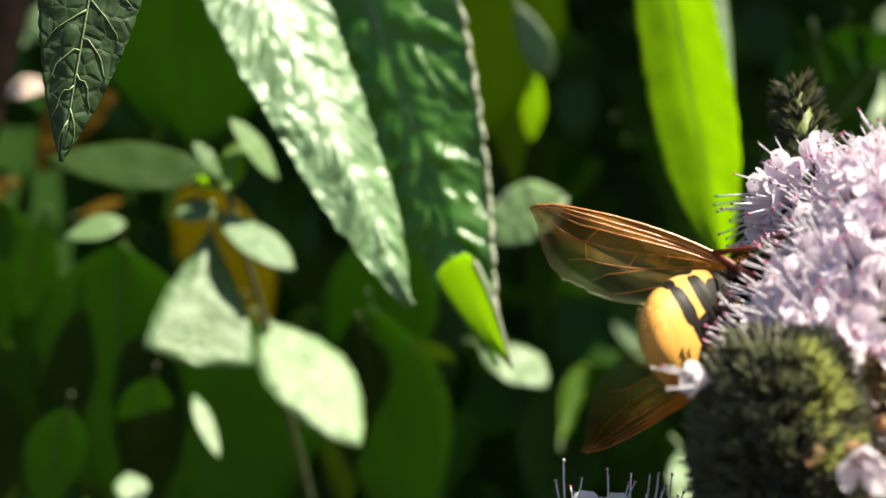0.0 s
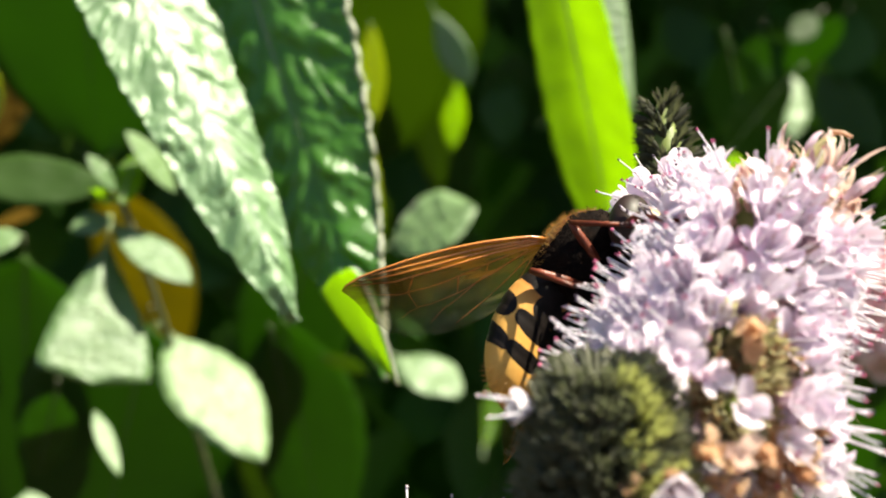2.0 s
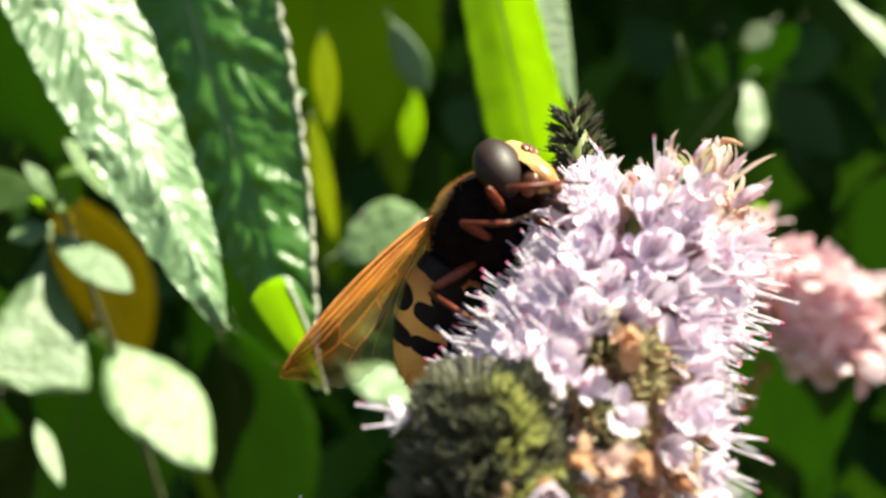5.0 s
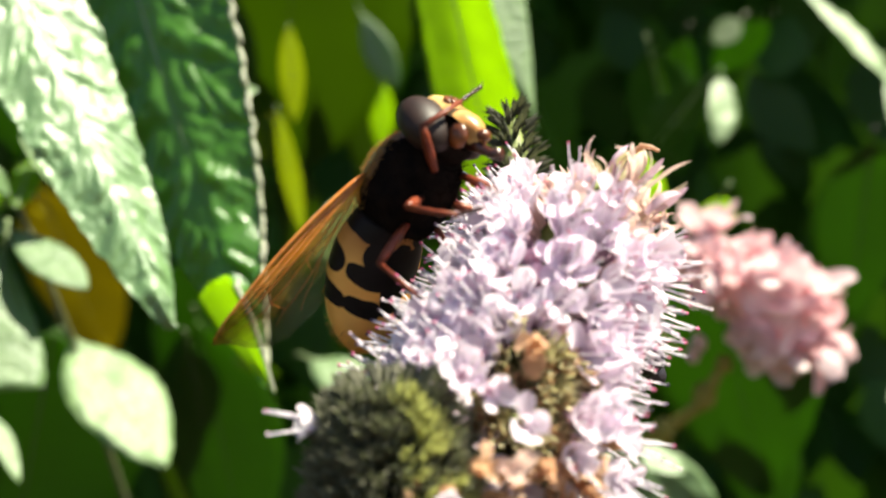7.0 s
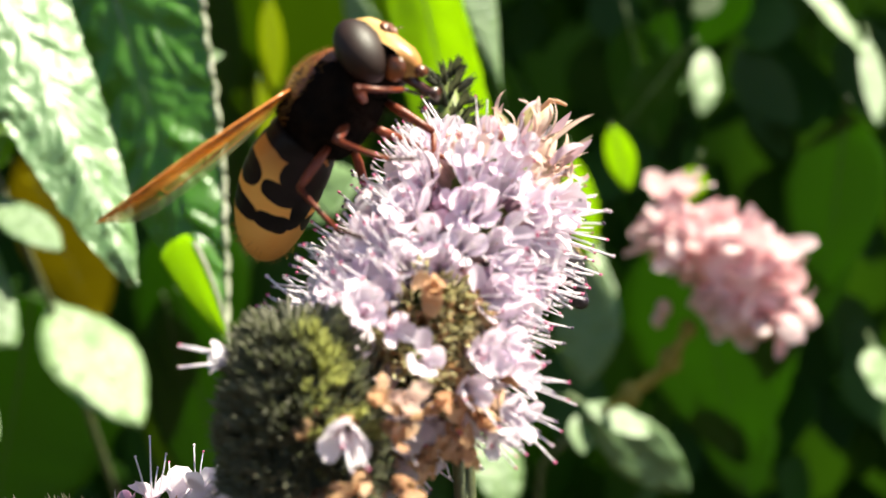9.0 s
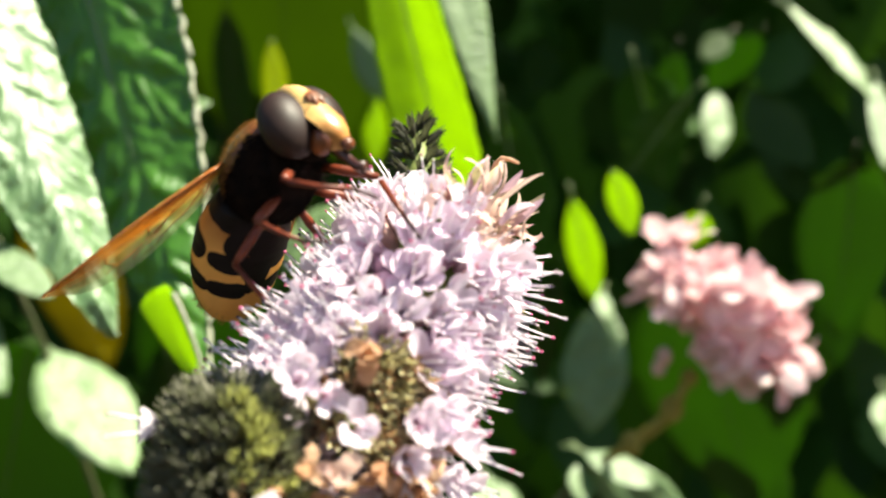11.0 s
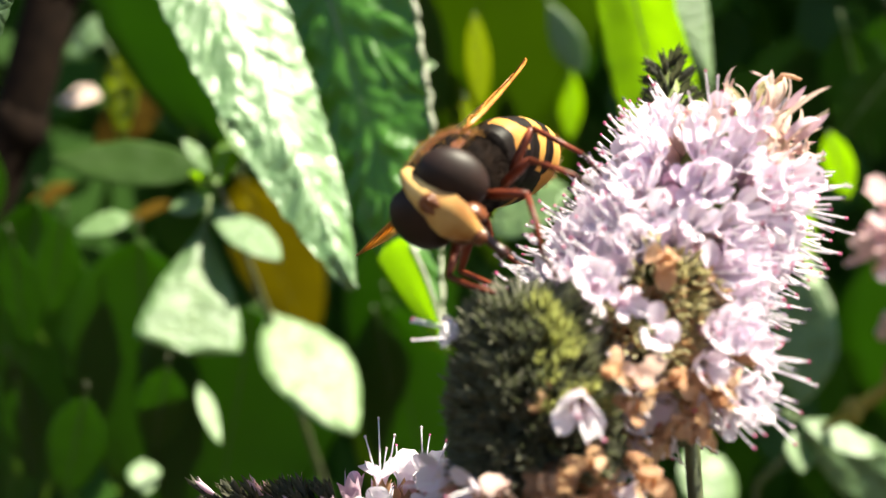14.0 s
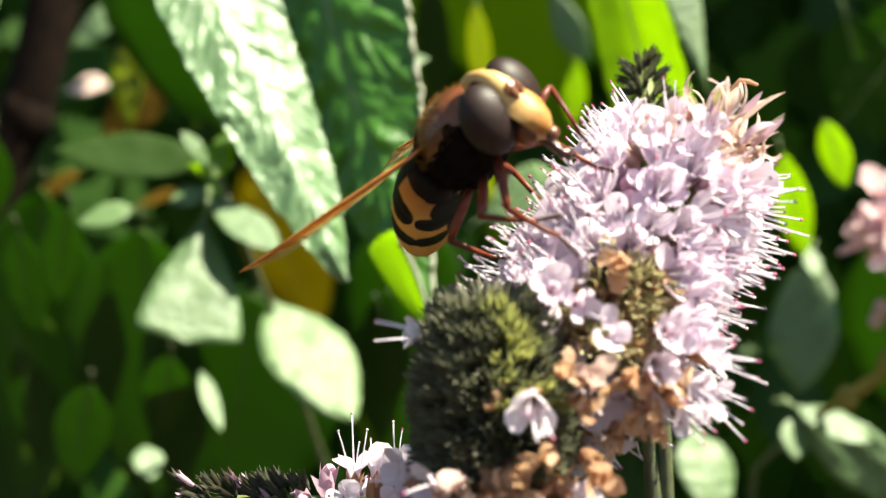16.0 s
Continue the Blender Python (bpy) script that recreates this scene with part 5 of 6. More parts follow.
# ---- the hoverfly: head to +y, back to +z, right side to +x ----
def build_fly():
    ob = thing("hoverfly", "large hoverfly with amber wings and black-banded yellow abdomen", "hoverfly")
    # thorax with its chestnut shield and golden hairs
    bm = bmesh.new()
    vs = ball(bm, (0, 0, 0), (1, 1, 1), None, 40, 28)
    for v in vs:
        # a blunt barrel
        v.co = Vector([math.copysign(abs(c) ** 0.86, c) * r for c, r in zip(v.co, (3.55, 4.4, 3.35))])
        v.co.z *= 1.0 - 0.03 * v.co.y
        v.co += v.co.normalized() * (0.35 * noise.noise(v.co * 0.7) + 0.15 * noise.noise(v.co * 2.1))
    thorax = part("thorax", bm, CHEST, ob, "dark glossy thorax")
    bm = bmesh.new()
    vs = ball(bm, (0, 0.1, 0.35), (3.62, 4.4, 3.3), None, 28, 20)
    bmesh.ops.delete(bm, geom=[v for v in bm.verts if v.co.z < 0.7 - 0.25 * abs(v.co.y) * 0.4], context="VERTS")
    part("shield", bm, SHIELD, ob, "chestnut brown back plate")
    bm = bmesh.new()
    ball(bm, (0, -4.0, 1.7), (2.3, 1.25, 1.0), None, 16, 10)
    part("scutellum", bm, SHIELD, ob, "glossy chestnut rear plate")
    rng = random.Random(4)
    bm = bmesh.new()
    for _ in range(1400):
        a, z = rng.uniform(0, 6.283), rng.uniform(0.15, 1.0)
        r = math.sqrt(1 - z * z)
        n = Vector((r * math.cos(a), r * math.sin(a), z))
        p = Vector((n.x * 3.68, n.y * 4.25, n.z * 3.5))
        q = p + (n + Vector((rng.uniform(-.5, .5), rng.uniform(-.8, .2), rng.uniform(-.3, .3)))).normalized() * rng.uniform(0.3, 0.75)
        s = n.orthogonal().normalized() * 0.035
        bm.faces.new([bm.verts.new(x) for x in (p + s, p - s, q)])
        s = n.cross(s).normalized() * 0.035
        bm.faces.new([bm.verts.new(x) for x in (p + s, p - s, q)])
    tagged(part("hair", bm, HAIR, ob, "golden body hairs"), kind="stuff")
    bm = bmesh.new()
    for _ in range(1800):
        a, z = rng.uniform(0, 6.283), rng.uniform(-0.95, 0.2)
        r = math.sqrt(1 - z * z)
        n = Vector((r * math.cos(a), r * math.sin(a), z))
        p = Vector((n.x * 3.68, n.y * 4.25, n.z * 3.5))
        q = p + (n + Vector((rng.uniform(-.6, .6), rng.uniform(-.6, .6), rng.uniform(-.6, .2)))).normalized() * rng.uniform(0.4, 1.1)
        s = n.orthogonal().normalized() * 0.03
        bm.faces.new([bm.verts.new(x) for x in (p + s, p - s, q)])
    tagged(part("hair", bm, CHEST, ob, "short dark hairs of the chest"), kind="stuff")
    # abdomen: bends down towards its tip, with plate edges
    bm = bmesh.new()
    rings = []
    N, K = 40, 30
    for i in range(N + 1):
        u = i / N
        y = -3.2 - 10.2 * u
        half = abdomen_half(u)
        up = half * 0.70
        z = -0.1 - 3.2 * u ** 1.7
        groove = 1.0 - 0.03 * max(0.0, 1 - abs((u * 4.2) % 1.0 - 0.5) * 12)
        ring = []
        for k in range(K):
            a = 2 * math.pi * k / K
            c, s = math.cos(a), math.sin(a)
            ring.append(bm.verts.new((half * groove * c, y, z + up * groove * (s if s > 0 else s * 0.85))))
        rings.append(ring)
    for a, b in zip(rings, rings[1:]):
        for k in range(K):
            bm.faces.new((a[k], b[k], b[(k + 1) % K], a[(k + 1) % K]))
    bm.faces.new(rings[0])
    bm.faces.new(rings[-1][::-1])
    part("abdomen", bm, ABDOMEN, ob, "orange-yellow abdomen with broken black bands")
    bm = bmesh.new()
    for _ in range(260):
        a, u = rng.uniform(0, 6.283), rng.uniform(0.82, 1.0)
        i = int(u * N)
        v = rings_pos(i / N, a)
        n = Vector((math.cos(a), -0.8, math.sin(a))).normalized()
        q = v + n * rng.uniform(0.3, 0.6)
        s = n.orthogonal().normalized() * 0.03
        bm.faces.new([bm.verts.new(x) for x in (v + s, v - s, q)])
    tagged(part("tail_hair", bm, HAIR, ob, "short pale hairs at the tail"), kind="stuff")
    # head
    bm = bmesh.new()
    vs = ball(bm, (0, 5.5, 0.1), (3.3, 1.9, 3.1), None, 24, 16)
    head = part("head", of_head(bm), CHEST, ob, "dark back of the head")
    head.matrix_local = Matrix.Translation(NECK * MM)
    for s, nm in ((1, "right"), (-1, "left")):
        bm = bmesh.new()
        vs = ball(bm, (0, 0, 0), (2.35, 1.75, 2.9), None, 32, 24)
        m = Matrix.Translation((s * 1.95, 5.8, 0.3)) @ Matrix.Rotation(s * -0.10, 4, "Y") @ Matrix.Rotation(s * -0.12, 4, "Z")
        bmesh.ops.transform(bm, matrix=m, verts=bm.verts)
        part("eye", of_head(bm), EYE, head, "large dark brown compound eye")
    # face: a strip from the crown down to a snout, swelling between the eyes
    bm = bmesh.new()
    prof = [(3.7, 3.35, 0.7), (4.9, 3.72, 0.85), (6.1, 3.55, 1.05), (7.1, 2.9, 1.25), (7.8, 1.95, 1.4), (8.1, 0.8, 1.6), (8.5, -0.4, 1.8), (8.85, -1.4, 1.75), (8.9, -2.4, 1.45), (8.6, -3.3, 1.0), (7.6, -3.9, 0.6)]
    rows = []
    for y, z, hw in prof:
        row = []
        for j in range(11):
            v = j / 5 - 1
            d = Vector((y - 5.4, z)).normalized()
            back = (abs(v) ** 2.4) * 0.85
            row.append(bm.verts.new((v * hw * (0.74 + 0.03 * len(rows)), y - d.x * back, z - d.y * back)))
        rows.append(row)
    for a, b in zip(rows, rows[1:]):
        for j in range(10):
            bm.faces.new((a[j], b[j], b[j + 1], a[j + 1]))
    part("face", of_head(bm), FACE, head, "yellow swollen face plate")
    for s in (1, -1):
        bm = bmesh.new()
        tube(bm, [(s * 0.22, 7.7, 1.45), (s * 0.32, 8.12, 1.35), (s * 0.34, 8.2, 1.1)], [0.18, 0.2, 0.16], 7)
        ball(bm, (s * 0.36, 8.22, 0.75), (0.22, 0.16, 0.45), None, 10, 8)
        tube(bm, [(s * 0.4, 8.3, 0.9), (s * 0.8, 8.6, 0.9), (s * 1.1, 8.7, 0.7)], [0.05, 0.04, 0.02], 5)
        part("antenna", of_head(bm), SHIELD, head, "short orange-brown antenna")
    bm = bmesh.new()
    ball(bm, (0, 7.92, 1.15), (0.85, 0.32, 0.75), Matrix.Rotation(0.15, 4, "X"), 14, 10)
    part("antenna_socket", of_head(bm), SHIELD, head, "chestnut spot under the antennae")
    for s in (1, -1):
        bm = bmesh.new()
        ball(bm, (s * 1.2, 7.2, -2.3), (0.6, 1.0, 1.1), Matrix.Rotation(-0.5, 4, "X"), 14, 10)
        part("cheek", of_head(bm), SHIELD, head, "russet cheek below the eye")
    bm = bmesh.new()
    ball(bm, (0, 8.5, -3.45), (0.7, 0.5, 0.55), None, 12, 8)
    part("mouth_edge", of_head(bm), SHIELD, head, "russet mouth edge")
    bm = bmesh.new()
    tube(bm, [(0, 7.2, -2.8), (0, 7.6, -4.0), (0, 8.1, -5.2), (0, 8.7, -5.8)], [0.7, 0.45, 0.38, 0.55], 9)
    part("proboscis", of_head(bm), LEG_DARK, head, "dark mouthpart")
    # legs: thigh, shin and foot each
    legs = {}
    for s in (1, -1):
        for nm, (root, knee, ankle, toe) in LEGS.items():
            f = lambda p: Vector((s * p[0], p[1], p[2]))
            r, k, a, t = f(root), f(knee), f(ankle), f(toe)
            bm = bmesh.new()
            tube(bm, [Vector(), (k - r) * 0.35, (k - r) * 0.75, k - r], [0.3, 0.4, 0.35, 0.25], 9)
            th = part("leg", bm, LEG, ob, "russet brown jointed leg")
            th.matrix_local = Matrix.Translation(r * MM)
            bm = bmesh.new()
            mid = (k + a) / 2 - r + Vector((0, 0, -0.2))
            tube(bm, [k - r, mid, a - r], [0.24, 0.21, 0.17], 8)
            part("shin", bm, LEG, th)
            bm = bmesh.new()
            for i in range(5):
                p0, p1 = a.lerp(t, i / 5) - r, a.lerp(t, (i + 0.85) / 5) - r
                tube(bm, [p0, p1], [0.13, 0.19], 6)
            for q in (-1, 1):
                tube(bm, [t - r, t - r + Vector((q * 0.18, 0.2, -0.25))], [0.08, 0.02], 4)
            part("foot", bm, LEG_DARK, th)
            legs[(s, nm)] = th
    # wings: leading edge to the front, drawn along +x from the hinge
    wings = {}
    for s in (1, -1):
        L = 17.0
        bm = bmesh.new()
        nu, nv = 44, 16

        def edge(u):
            front = 1.0 * math.sin(math.pi * min(1, u * 0.9)) ** 0.5 * (1 - 0.55 * u ** 3) if u > 0 else 0.0
            back = -(0.7 + 5.0 * math.sin(math.pi * min(1.0, 0.08 + 0.78 * u)) ** 0.9 * (1 if u < 0.8 else math.cos((u - 0.8) * 7.7)))
            if u > 0.6:
                back += 0.22 * math.sin(u * 61) * math.sin(u * 23)
            if u > 0.84:
                k = math.sqrt(max(0.0, 1 - ((u - 0.84) / 0.16) ** 2))
                front, back = -0.5 + (front + 0.5) * k, -0.52 + (back + 0.52) * k
            return front, back

        top = []
        for i in range(nu + 1):
            u = i / nu
            f, b = edge(u)
            row = []
            for j in range(nv + 1):
                v = j / nv
                y = f + (b - f) * v
                z = 0.25 * math.sin(v * 15 + u * 3) * math.sin(math.pi * u) * 0.55 - 0.16 * u * u * (f - y) + 0.05 * (b - y + 5.7)
                row.append(bm.verts.new((u * L, -s * -y if s > 0 else -y, z)))
            top.append(row)
        for i in range(nu):
            for j in range(nv):
                q = (top[i][j], top[i + 1][j], top[i + 1][j + 1], top[i][j + 1])
                bm.faces.new(q if s < 0 else q[::-1])
        grid = [[v.co.copy() for v in row] for row in top]
        bm.normal_update()
        bmesh.ops.solidify(bm, geom=list(bm.faces), thickness=0.03)
        wing = part("wing", bm, WING if s > 0 else WING_LEFT, ob, "amber veined wing with a smoky ragged tip")

        def on(u, v):
            i, j = min(nu - 0.001, max(0, u * nu)), min(nv - 0.001, max(0, v * nv))
            a, b = int(i), int(j)
            near = grid[a][b].lerp(grid[a][b + 1], j - b)
            return near.lerp(grid[a + 1][b].lerp(grid[a + 1][b + 1], j - b), i - a)

        lines = [
            [(0, 0.02), (0.3, 0.0), (0.6, 0.0), (0.9, 0.02), (0.98, 0.1)],
            [(0, 0.1), (0.3, 0.08), (0.6, 0.08), (0.85, 0.06)],
            [(0, 0.2), (0.25, 0.18), (0.5, 0.2), (0.75, 0.22), (0.95, 0.2)],
            [(0.1, 0.25), (0.3, 0.3), (0.5, 0.38), (0.7, 0.42), (0.88, 0.4)],
            [(0.1, 0.3), (0.25, 0.45), (0.45, 0.55), (0.66, 0.62), (0.75, 0.72)],
            [(0.05, 0.4), (0.2, 0.62), (0.35, 0.78), (0.5, 0.92)],
            [(0.45, 0.38), (0.47, 0.56)],
            [(0.66, 0.22), (0.7, 0.42), (0.67, 0.62)],
            [(0.3, 0.3), (0.32, 0.48)],
            [(0.02, 0.14), (0.3, 0.13), (0.55, 0.14), (0.8, 0.13), (0.93, 0.12)],
            [(0.05, 0.3), (0.2, 0.4), (0.36, 0.5), (0.55, 0.7), (0.62, 0.85)],
            [(0.08, 0.5), (0.16, 0.75), (0.22, 0.95)],
        ]
        for k, ln in enumerate(lines):
            pts = []
            for (u0, v0), (u1, v1) in zip(ln, ln[1:]):
                for q in range(4):
                    pts.append(on(u0 + (u1 - u0) * q / 4, v0 + (v1 - v0) * q / 4) + Vector((0, 0, 0.02)))
            pts.append(on(*ln[-1]))
            clean = [pts[0]]
            for p in pts[1:]:
                if (p - clean[-1]).length > 0.15:
                    clean.append(p)
            if len(clean) < 2:
                continue
            bm = bmesh.new()
            r0 = 0.17 if k < 2 else 0.12 if k in (2, 9) else 0.065
            tube(bm, clean, [r0 * (1 - 0.6 * i / (len(clean) - 1)) for i in range(len(clean))], 5)
            part("vein", bm, VEIN_AMBER, wing)
        wings[s] = wing
    return ob, wings, legs, head


def rings_pos(u, a):
    half = abdomen_half(u)
    s = math.sin(a)
    return Vector((half * math.cos(a), -3.2 - 10.2 * u, -0.1 - 3.2 * u ** 1.7 + half * 0.7 * (s if s > 0 else s * 0.85)))


fly, fly_wings, fly_legs, fly_head = build_fly()

FLY = [
    (0, pose(-0.00772, 0.09778, 0.89554, 111.3, -71.8, -172.8)),
    (0.5, pose(-0.00789, 0.09767, 0.89618, 63.7, -68.4, -119.5)),
    (1, pose(-0.00842, 0.10057, 0.89874, 74.5, -44.2, -136.0)),
    (2, pose(-0.00943, 0.10126, 0.90031, 63.1, -29.7, -125.0)),
    (3, pose(-0.00904, 0.09964, 0.90363, 63.8, -20.9, -123.7)),
    (3.5, pose(-0.00833, 0.09968, 0.90361, 61.8, -19.7, -124.8)),
    (6, pose(-0.01017, 0.09448, 0.90363, 60.1, -3.5, -131.1)),
    (7, pose(-0.00851, 0.09542, 0.90726, 56.0, -2.9, -127.0)),
    (8, pose(-0.00959, 0.09377, 0.90749, 53.3, 8.7, -118.8)),
    (8.5, pose(-0.01034, 0.09140, 0.90722, 52.4, 5.8, -118.7)),
    (9, pose(-0.00763, 0.08966, 0.90931, 44.5, 3.0, -117.1)),
    (9.5, pose(-0.00708, 0.08960, 0.91001, 45.3, 1.5, -117.3)),
    (11.8, pose(-0.01066, 0.09161, 0.90588, 35.5, 31.2, -147.3)),
    (12, pose(-0.01222, 0.09097, 0.90436, 27.4, 46.0, -153.9)),
    (12.5, pose(-0.01229, 0.08895, 0.90332, 14.4, 48.0, -173.1)),
    (13, pose(-0.01234, 0.08791, 0.90399, -11.9, 50.1, 164.1)),
    (13.5, pose(-0.01345, 0.08735, 0.90310, -25.3, 45.8, 151.9)),
    (14, pose(-0.01497, 0.08646, 0.90178, -25.5, 46.2, 148.8)),
    (14.5, pose(-0.01432, 0.08604, 0.90162, -26.7, 47.0, 150.7)),
    (15, pose(-0.01437, 0.08836, 0.90454, 19.6, 48.1, -145.5)),
    (15.5, pose(-0.01213, 0.08592, 0.90402, 10.9, 40.3, -139.1)),
    (16, pose(-0.01118, 0.08495, 0.90522, 31.2, 36.5, -121.9)),
]
HEAD = [
    (0, pose(0, 0.0033, 0.0003, -38.0, 0.0, 2.0)),
    (0.5, pose(0, 0.0033, 0.0003, -38.0, 0.0, 2.0)),
    (1, pose(0, 0.0031, -0.0016, -56.0, 0.0, 2.0)),
    (2, pose(0, 0.0031, -0.0016, -56.0, 0.0, 2.0)),
    (3, pose(0, 0.0036, -0.0005, -40.0, 0.0, 2.0)),
    (3.5, pose(0, 0.0036, -0.0005, -40.0, 0.0, 2.0)),
    (6, pose(0, 0.0033, 0.0003, -14.1, -3.7, -2.6)),
    (7, pose(0, 0.0033, 0.0003, -13.4, -3.5, -1.4)),
    (8, pose(0, 0.0033, 0.0003, -13.6, -3.4, -0.3)),
    (8.5, pose(0, 0.0033, 0.0003, -10.4, -7.7, -9.5)),
    (9, pose(0, 0.0033, 0.0003, -11.9, -0.3, 0.3)),
    (9.5, pose(0, 0.0033, 0.0003, -15.1, 0.2, 2.8)),
    (11.8, pose(0, 0.0033, 0.0003, -13.6, 7.6, 1.8)),
    (12, pose(0, 0.0033, 0.0003, -10.6, 1.9, -2.2)),
    (12.5, pose(0, 0.0033, 0.0003, -8.6, 2.8, 3.1)),
    (13, pose(0, 0.0033, 0.0003, -5.1, -0.8, 10.1)),
    (13.5, pose(0, 0.0033, 0.0003, -19.3, 0.0, 7.8)),
    (14, pose(0, 0.0033, 0.0003, -21.7, -0.3, 6.9)),
    (14.5, pose(0, 0.0033, 0.0003, -20.6, -2.6, 5.3)),
    (15, pose(0, 0.0033, 0.0003, -9.4, -1.1, -1.2)),
    (15.5, pose(0, 0.0033, 0.0003, -9.4, 5.3, -0.4)),
    (16, pose(0, 0.0033, 0.0003, -18.5, 3.5, -0.5)),
]
RIGHT_WING = [
    (0, pose(0.0033, -0.0005, 0.0016, -12.9, -21.1, -51.6)),
    (0.5, pose(0.0033, -0.0005, 0.0016, -10.5, -18.1, -60.2)),
    (1, pose(0.0033, -0.0005, 0.0016, -2.7, -23.3, -55.5)),
    (2, pose(0.0033, -0.0005, 0.0016, 18.9, -22.6, -58.5)),
    (3, pose(0.0033, -0.0005, 0.0016, 27.0, 1.0, -49.0)),
    (3.5, pose(0.0033, -0.0005, 0.0016, 17.6, 1.9, -45.9)),
    (6, pose(0.0033, -0.0005, 0.0016, 18.6, 10.1, -60.9)),
    (7, pose(0.0033, -0.0005, 0.0016, 9.2, 5.9, -58.3)),
    (8, pose(0.0033, -0.0005, 0.0016, 8.0, 6.6, -54.2)),
    (8.5, pose(0.0033, -0.0005, 0.0016, -2.4, 9.0, -57.1)),
    (9, pose(0.0033, -0.0005, 0.0016, -11.9, -0.7, -52.9)),
    (9.5, pose(0.0033, -0.0005, 0.0016, -12.7, -1.3, -51.7)),
    (11.8, pose(0.0033, -0.0005, 0.0016, -0.5, -10.0, -53.2)),
    (12, pose(0.0033, -0.0005, 0.0016, 12.8, -10.2, -58.0)),
    (12.5, pose(0.0033, -0.0005, 0.0016, 7.4, -11.4, -48.7)),
    (13, pose(0.0033, -0.0005, 0.0016, 3.8, -10.5, -32.4)),
    (13.5, pose(0.0033, -0.0005, 0.0016, 15.1, -12.8, -28.7)),
    (14, pose(0.0033, -0.0005, 0.0016, 13.5, -12.1, -36.1)),
    (14.5, pose(0.0033, -0.0005, 0.0016, 15.7, -12.6, -31.9)),
    (15, pose(0.0033, -0.0005, 0.0016, 14.8, -6.9, -54.5)),
    (15.5, pose(0.0033, -0.0005, 0.0016, 14.3, -6.3, -52.7)),
    (16, pose(0.0033, -0.0005, 0.0016, 3.5, -13.0, -45.1)),
]
LEFT_WING = [
    (0, pose(-0.0033, -0.0005, 0.0016, -11.6, -13.0, -103.4)),
    (0.5, pose(-0.0033, -0.0005, 0.0016, 9.3, -22.0, -119.1)),
    (1, pose(-0.0033, -0.0005, 0.0016, -9.1, 2.5, -103.8)),
    (2, pose(-0.0033, -0.0005, 0.0016, -12.6, 14.3, -98.2)),
    (3, pose(-0.0033, -0.0005, 0.0016, -2.7, -12.6, -118.2)),
    (3.5, pose(-0.0033, -0.0005, 0.0016, -2.7, -12.6, -118.2)),
    (6, pose(-0.0033, -0.0005, 0.0016, 9.7, -5.7, -120.2)),
    (7, pose(-0.0033, -0.0005, 0.0016, 9.7, -5.7, -120.2)),
    (8, pose(-0.0033, -0.0005, 0.0016, 9.7, -5.7, -120.2)),
    (8.5, pose(-0.0033, -0.0005, 0.0016, 9.7, -5.7, -120.2)),
    (9, pose(-0.0033, -0.0005, 0.0016, 9.7, -5.7, -120.2)),
    (9.5, pose(-0.0033, -0.0005, 0.0016, 9.7, -5.7, -120.2)),
    (11.8, pose(-0.0033, -0.0005, 0.0016, 9.7, -5.7, -120.2)),
    (12, pose(-0.0033, -0.0005, 0.0016, -24.6, -15.8, -119.7)),
    (12.5, pose(-0.0033, -0.0005, 0.0016, -15.1, -14.3, -111.3)),
    (13, pose(-0.0033, -0.0005, 0.0016, -2.1, -7.3, -95.7)),
    (13.5, pose(-0.0033, -0.0005, 0.0016, 8.6, -8.5, -91.7)),
    (14, pose(-0.0033, -0.0005, 0.0016, 16.4, -6.9, -97.1)),
    (14.5, pose(-0.0033, -0.0005, 0.0016, 6.6, -10.5, -94.7)),
    (15, pose(-0.0033, -0.0005, 0.0016, 4.9, -8.7, -104.7)),
    (15.5, pose(-0.0033, -0.0005, 0.0016, 4.9, -8.7, -104.7)),
    (16, pose(-0.0033, -0.0005, 0.0016, 4.9, -8.7, -104.7)),
]
# the mint sways once: seconds, millimetres to the right, away and up
SWAY = [(0, 0, 0, 0), (14, 0, 0, 0), (14.6, 0, 0, 0), (15, -0.65, 0, 0.35), (15.4, 0, 0, 0), (16, 0, 0, 0)]


def swayed(ob):
    return [(t, Matrix.Translation(Vector((x, y, z)) * MM) @ ob.matrix_basis) for t, x, y, z in SWAY]
BEE = [
    (0, pose(0.0075, 0.1026, 0.8910, 70, -30, 25)),
    (1.5, pose(0.0075, 0.1026, 0.8910, 70, -30, 25)),
    (3.5, pose(0.0076, 0.1034, 0.8910, 70, -30, 25)),
    (7, pose(0.0075, 0.1012, 0.8980, 70, -30, 25)),
    (8, pose(0.0075, 0.0985, 0.8992, 70, -30, 25)),
    (9, pose(0.0080, 0.0974, 0.9000, 70, -30, 25)),
    (9.5, pose(0.0086, 0.0985, 0.9006, 70, -30, 25)),
    (12, pose(0.0064, 0.0995, 0.8990, 70, -30, 25)),
    (12.5, pose(0.0085, 0.0983, 0.8983, 70, -30, 25)),
    (13, pose(0.0082, 0.0994, 0.8990, 70, -30, 25)),
    (14, pose(0.0042, 0.1054, 0.8990, 70, -30, 25)),
    (16, pose(0.0032, 0.1054, 0.8990, 70, -30, 25)),
]

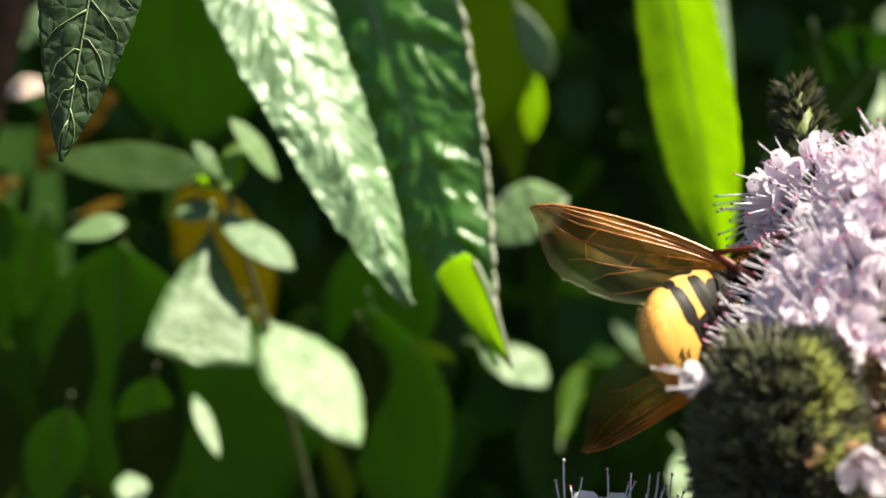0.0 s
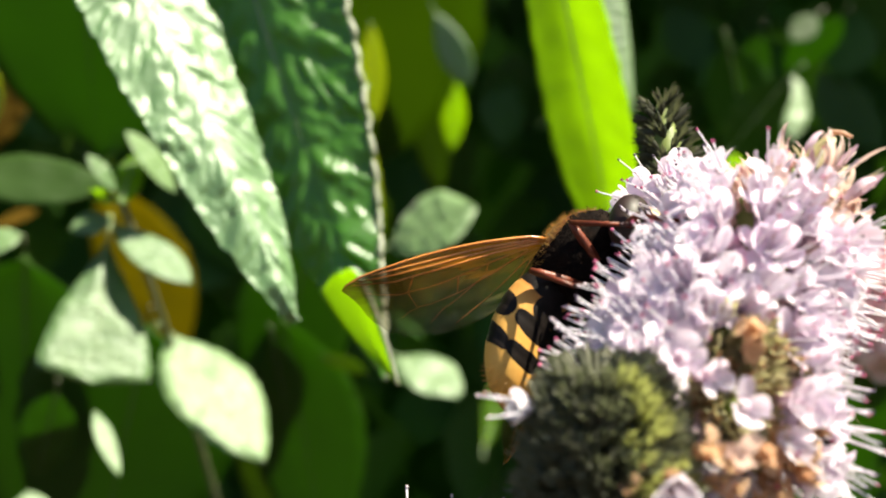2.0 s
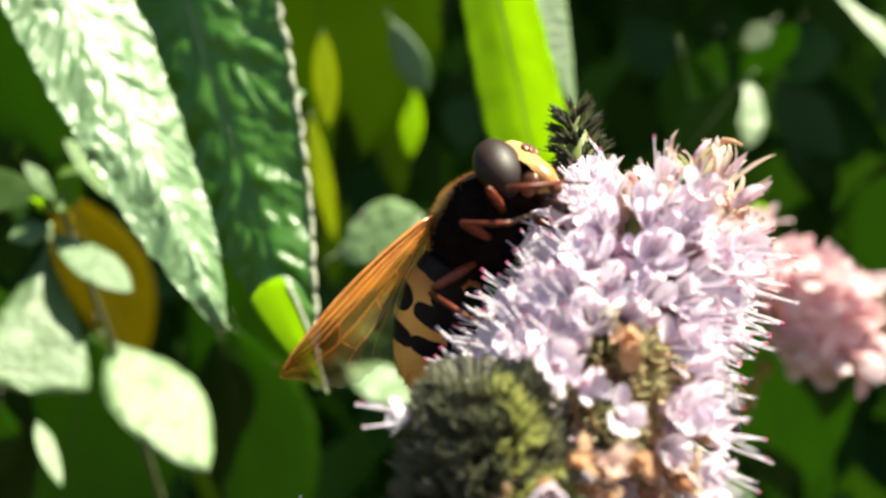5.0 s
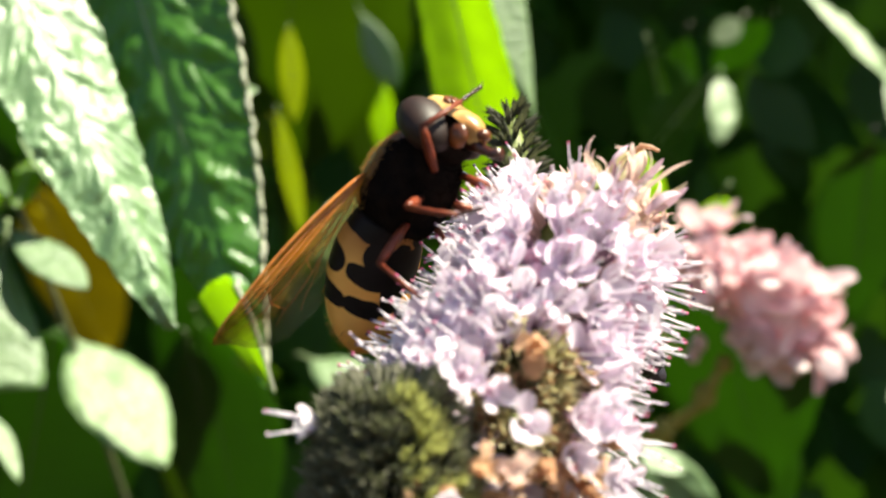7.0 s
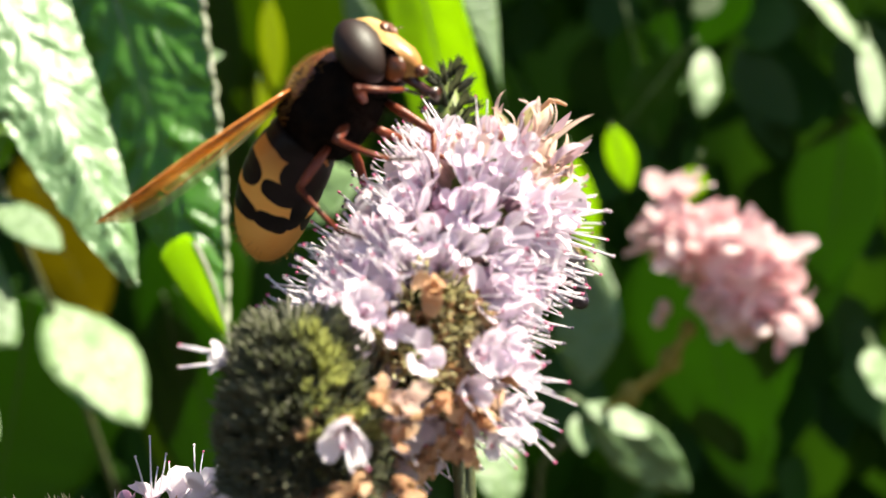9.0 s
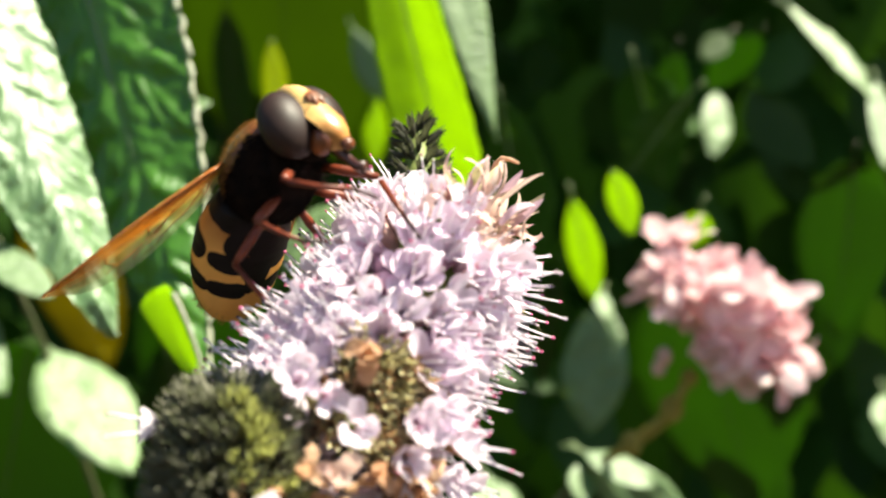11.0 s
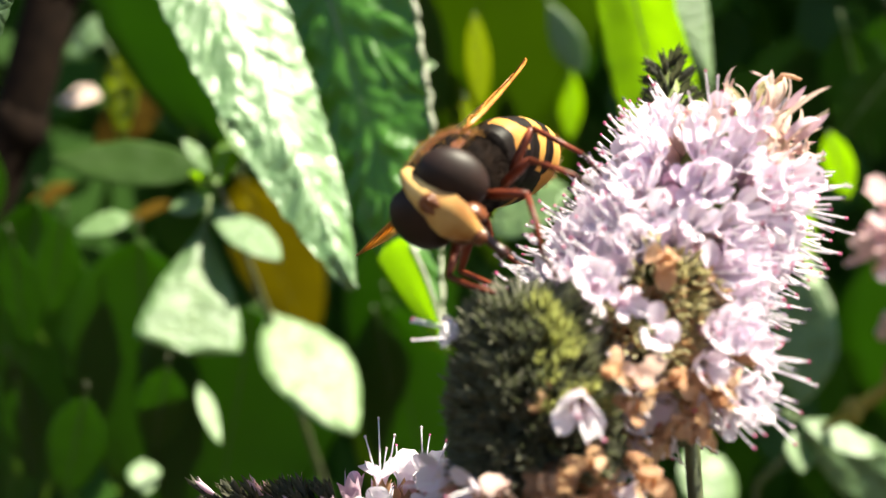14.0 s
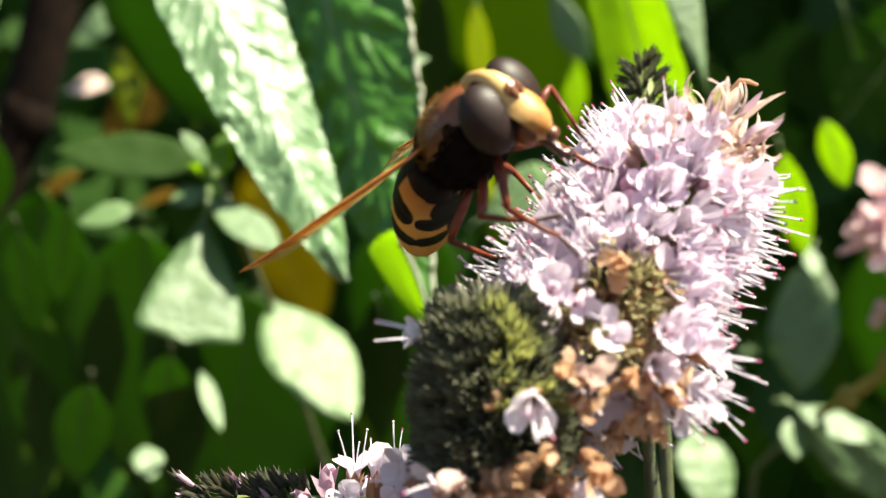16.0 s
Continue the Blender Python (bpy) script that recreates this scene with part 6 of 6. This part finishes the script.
# how the legs step: seconds, knee and ankle on the body
STEPS = {
    (1, "front"): [
        (0, (4.4, 4.4, -5.2), (2.6, 6.6, -8.6)),
        (3.5, (4.4, 4.4, -5.2), (2.6, 6.6, -8.6)),
        (6, (5.9, 3.9, -1.7), (1.1, 4.7, -1.7)),
        (6.6, (4.8, 5.2, -0.5), (0.1, 6.5, -0.8)),
        (7, (4.8, 5.8, -1.9), (0.8, 8.3, -1.0)),
        (7.4, (5.3, 5.4, -2.8), (0.6, 6.5, -3.3)),
        (8, (5.8, 4.5, -2.8), (1.2, 5.3, -4.3)),
        (9.5, (5.6, 4.5, -4.0), (1.1, 6.0, -5.0)),
        (11.8, (4.4, 4.8, -4.6), (2.4, 5.4, -8.2)),
        (12.5, (4.2, 5.9, -2.5), (2.3, 4.6, -6.3)),
        (13, (5.3, 4.1, -1.2), (3.7, 3.0, -5.2)),
        (13.5, (4.4, 5.4, -3.2), (2.0, 6.0, -6.8)),
        (14, (3.6, 5.9, -4.3), (1.4, 7.7, -7.7)),
        (14.5, (3.6, 5.9, -4.3), (1.4, 7.7, -7.7)),
        (15, (4.4, 4.4, -5.2), (2.6, 6.6, -8.6)),
        (16, (4.5, 2.6, -5.7), (5.0, 4.8, -9.5)),
    ],
    (1, "middle"): [
        (0, (5.2, 1.6, 0.2), (5.0, 3.4, -3.6)),
        (3.5, (5.2, 1.6, 0.2), (5.0, 3.4, -3.6)),
        (6, (5.2, 0.4, -4.6), (4.6, 2.2, -8.4)),
        (11.8, (5.2, 0.4, -4.6), (4.6, 2.2, -8.4)),
        (12.5, (4.6, 2.8, -2.4), (2.8, 1.6, -6.1)),
        (13, (5.3, 1.6, -2.1), (4.6, 0.8, -6.2)),
        (14, (5.4, 0.7, -4.2), (3.5, 2.3, -7.7)),
        (16, (5.1, 0.6, -4.7), (4.1, 3.4, -7.7)),
    ],
    (1, "hind"): [
        (0, (4.9, -3.6, -0.8), (4.6, -2.8, -5.0)),
        (3.5, (4.9, -3.6, -0.8), (4.6, -2.8, -5.0)),
        (6, (4.6, -4.6, -4.4), (4.2, -4.6, -8.6)),
        (15, (4.6, -4.6, -4.4), (4.2, -4.6, -8.6)),
        (16, (4.9, -4.3, -4.3), (2.5, -5.4, -7.6)),
    ],
    (-1, "front"): [
        (0, (-4.4, 4.4, -5.2), (-2.6, 6.6, -8.6)),
        (3.5, (-4.4, 4.4, -5.2), (-2.6, 6.6, -8.6)),
        (6, (-3.2, 3.2, -6.4), (-3.0, 0.2, -9.4)),
        (9.5, (-3.2, 3.2, -6.4), (-3.0, 0.2, -9.4)),
        (11.8, (-4.4, 4.4, -5.2), (-2.6, 6.6, -8.6)),
        (14.5, (-4.4, 4.4, -5.2), (-2.6, 6.6, -8.6)),
        (15.5, (-4.7, 4.0, -0.1), (-4.1, 4.6, -4.5)),
        (16, (-5.4, 4.3, -1.9), (-3.7, 4.6, -6.0)),
    ],
    (-1, "middle"): [
        (0, (-5.2, 0.4, -4.6), (-4.6, 2.2, -8.4)),
        (11.8, (-5.2, 0.4, -4.6), (-4.6, 2.2, -8.4)),
        (12.5, (-5.5, 0.7, -2.3), (-4.9, 0.8, -6.5)),
        (13, (-5.6, 0.6, -3.1), (-3.7, 0.5, -6.9)),
        (14, (-5.3, 1.5, -3.6), (-7.1, 3.2, -7.0)),
        (14.5, (-5.3, 1.5, -3.6), (-7.1, 3.2, -7.0)),
        (15.2, (-5.2, 0.4, -4.6), (-4.6, 2.2, -8.4)),
        (16, (-5.2, 0.4, -4.6), (-4.6, 2.2, -8.4)),
    ],
    (-1, "hind"): [
        (0, (-4.6, -4.6, -4.4), (-4.2, -4.6, -8.6)),
        (11.8, (-4.6, -4.6, -4.4), (-4.2, -4.6, -8.6)),
        (12.5, (-5.7, -1.3, -1.6), (-5.6, -1.7, -5.8)),
        (13, (-5.7, -2.4, -1.5), (-6.4, -3.1, -5.6)),
        (14, (-5.6, -3.2, -1.8), (-6.2, -3.8, -5.9)),
        (14.5, (-5.6, -3.2, -1.8), (-6.2, -3.8, -5.9)),
        (15.2, (-4.6, -4.6, -4.4), (-4.2, -4.6, -8.6)),
        (16, (-4.6, -4.6, -4.4), (-4.2, -4.6, -8.6)),
    ],
}


def leg_rows(root, knee, ankle, keys):
    """Rows for the thigh on the body, and for shin and foot on the thigh."""
    root, knee, ankle = Vector(root), Vector(knee), Vector(ankle)
    thigh, lower = [], []
    k = (knee - root) * MM
    for t, k2, a2 in keys:
        k2, a2 = Vector(k2), Vector(a2)
        r1 = (knee - root).rotation_difference(k2 - root).to_matrix()
        r2 = (ankle - knee).rotation_difference(r1.inverted() @ (a2 - k2)).to_matrix().to_4x4()
        thigh.append((t, Matrix.Translation(root * MM) @ r1.to_4x4()))
        lower.append((t, Matrix.Translation(k) @ r2 @ Matrix.Translation(-k)))
    return thigh, lower


def motions():
    walk(fly, FLY)
    walk(bee, BEE)
    walk(fly_head, HEAD)
    walk(fly_wings[1], RIGHT_WING)
    walk(fly_wings[-1], LEFT_WING)
    for (side, nm), keys in STEPS.items():
        root, knee, ankle = [(side * p[0], p[1], p[2]) for p in LEGS[nm][:3]]
        thigh, lower = leg_rows(root, knee, ankle, keys)
        walk(fly_legs[(side, nm)], thigh)
        for piece in fly_legs[(side, nm)].children:
            walk(piece, lower)
    for ob in (main_spike, seed_head, low_spike):
        walk(ob, swayed(ob))


motions()
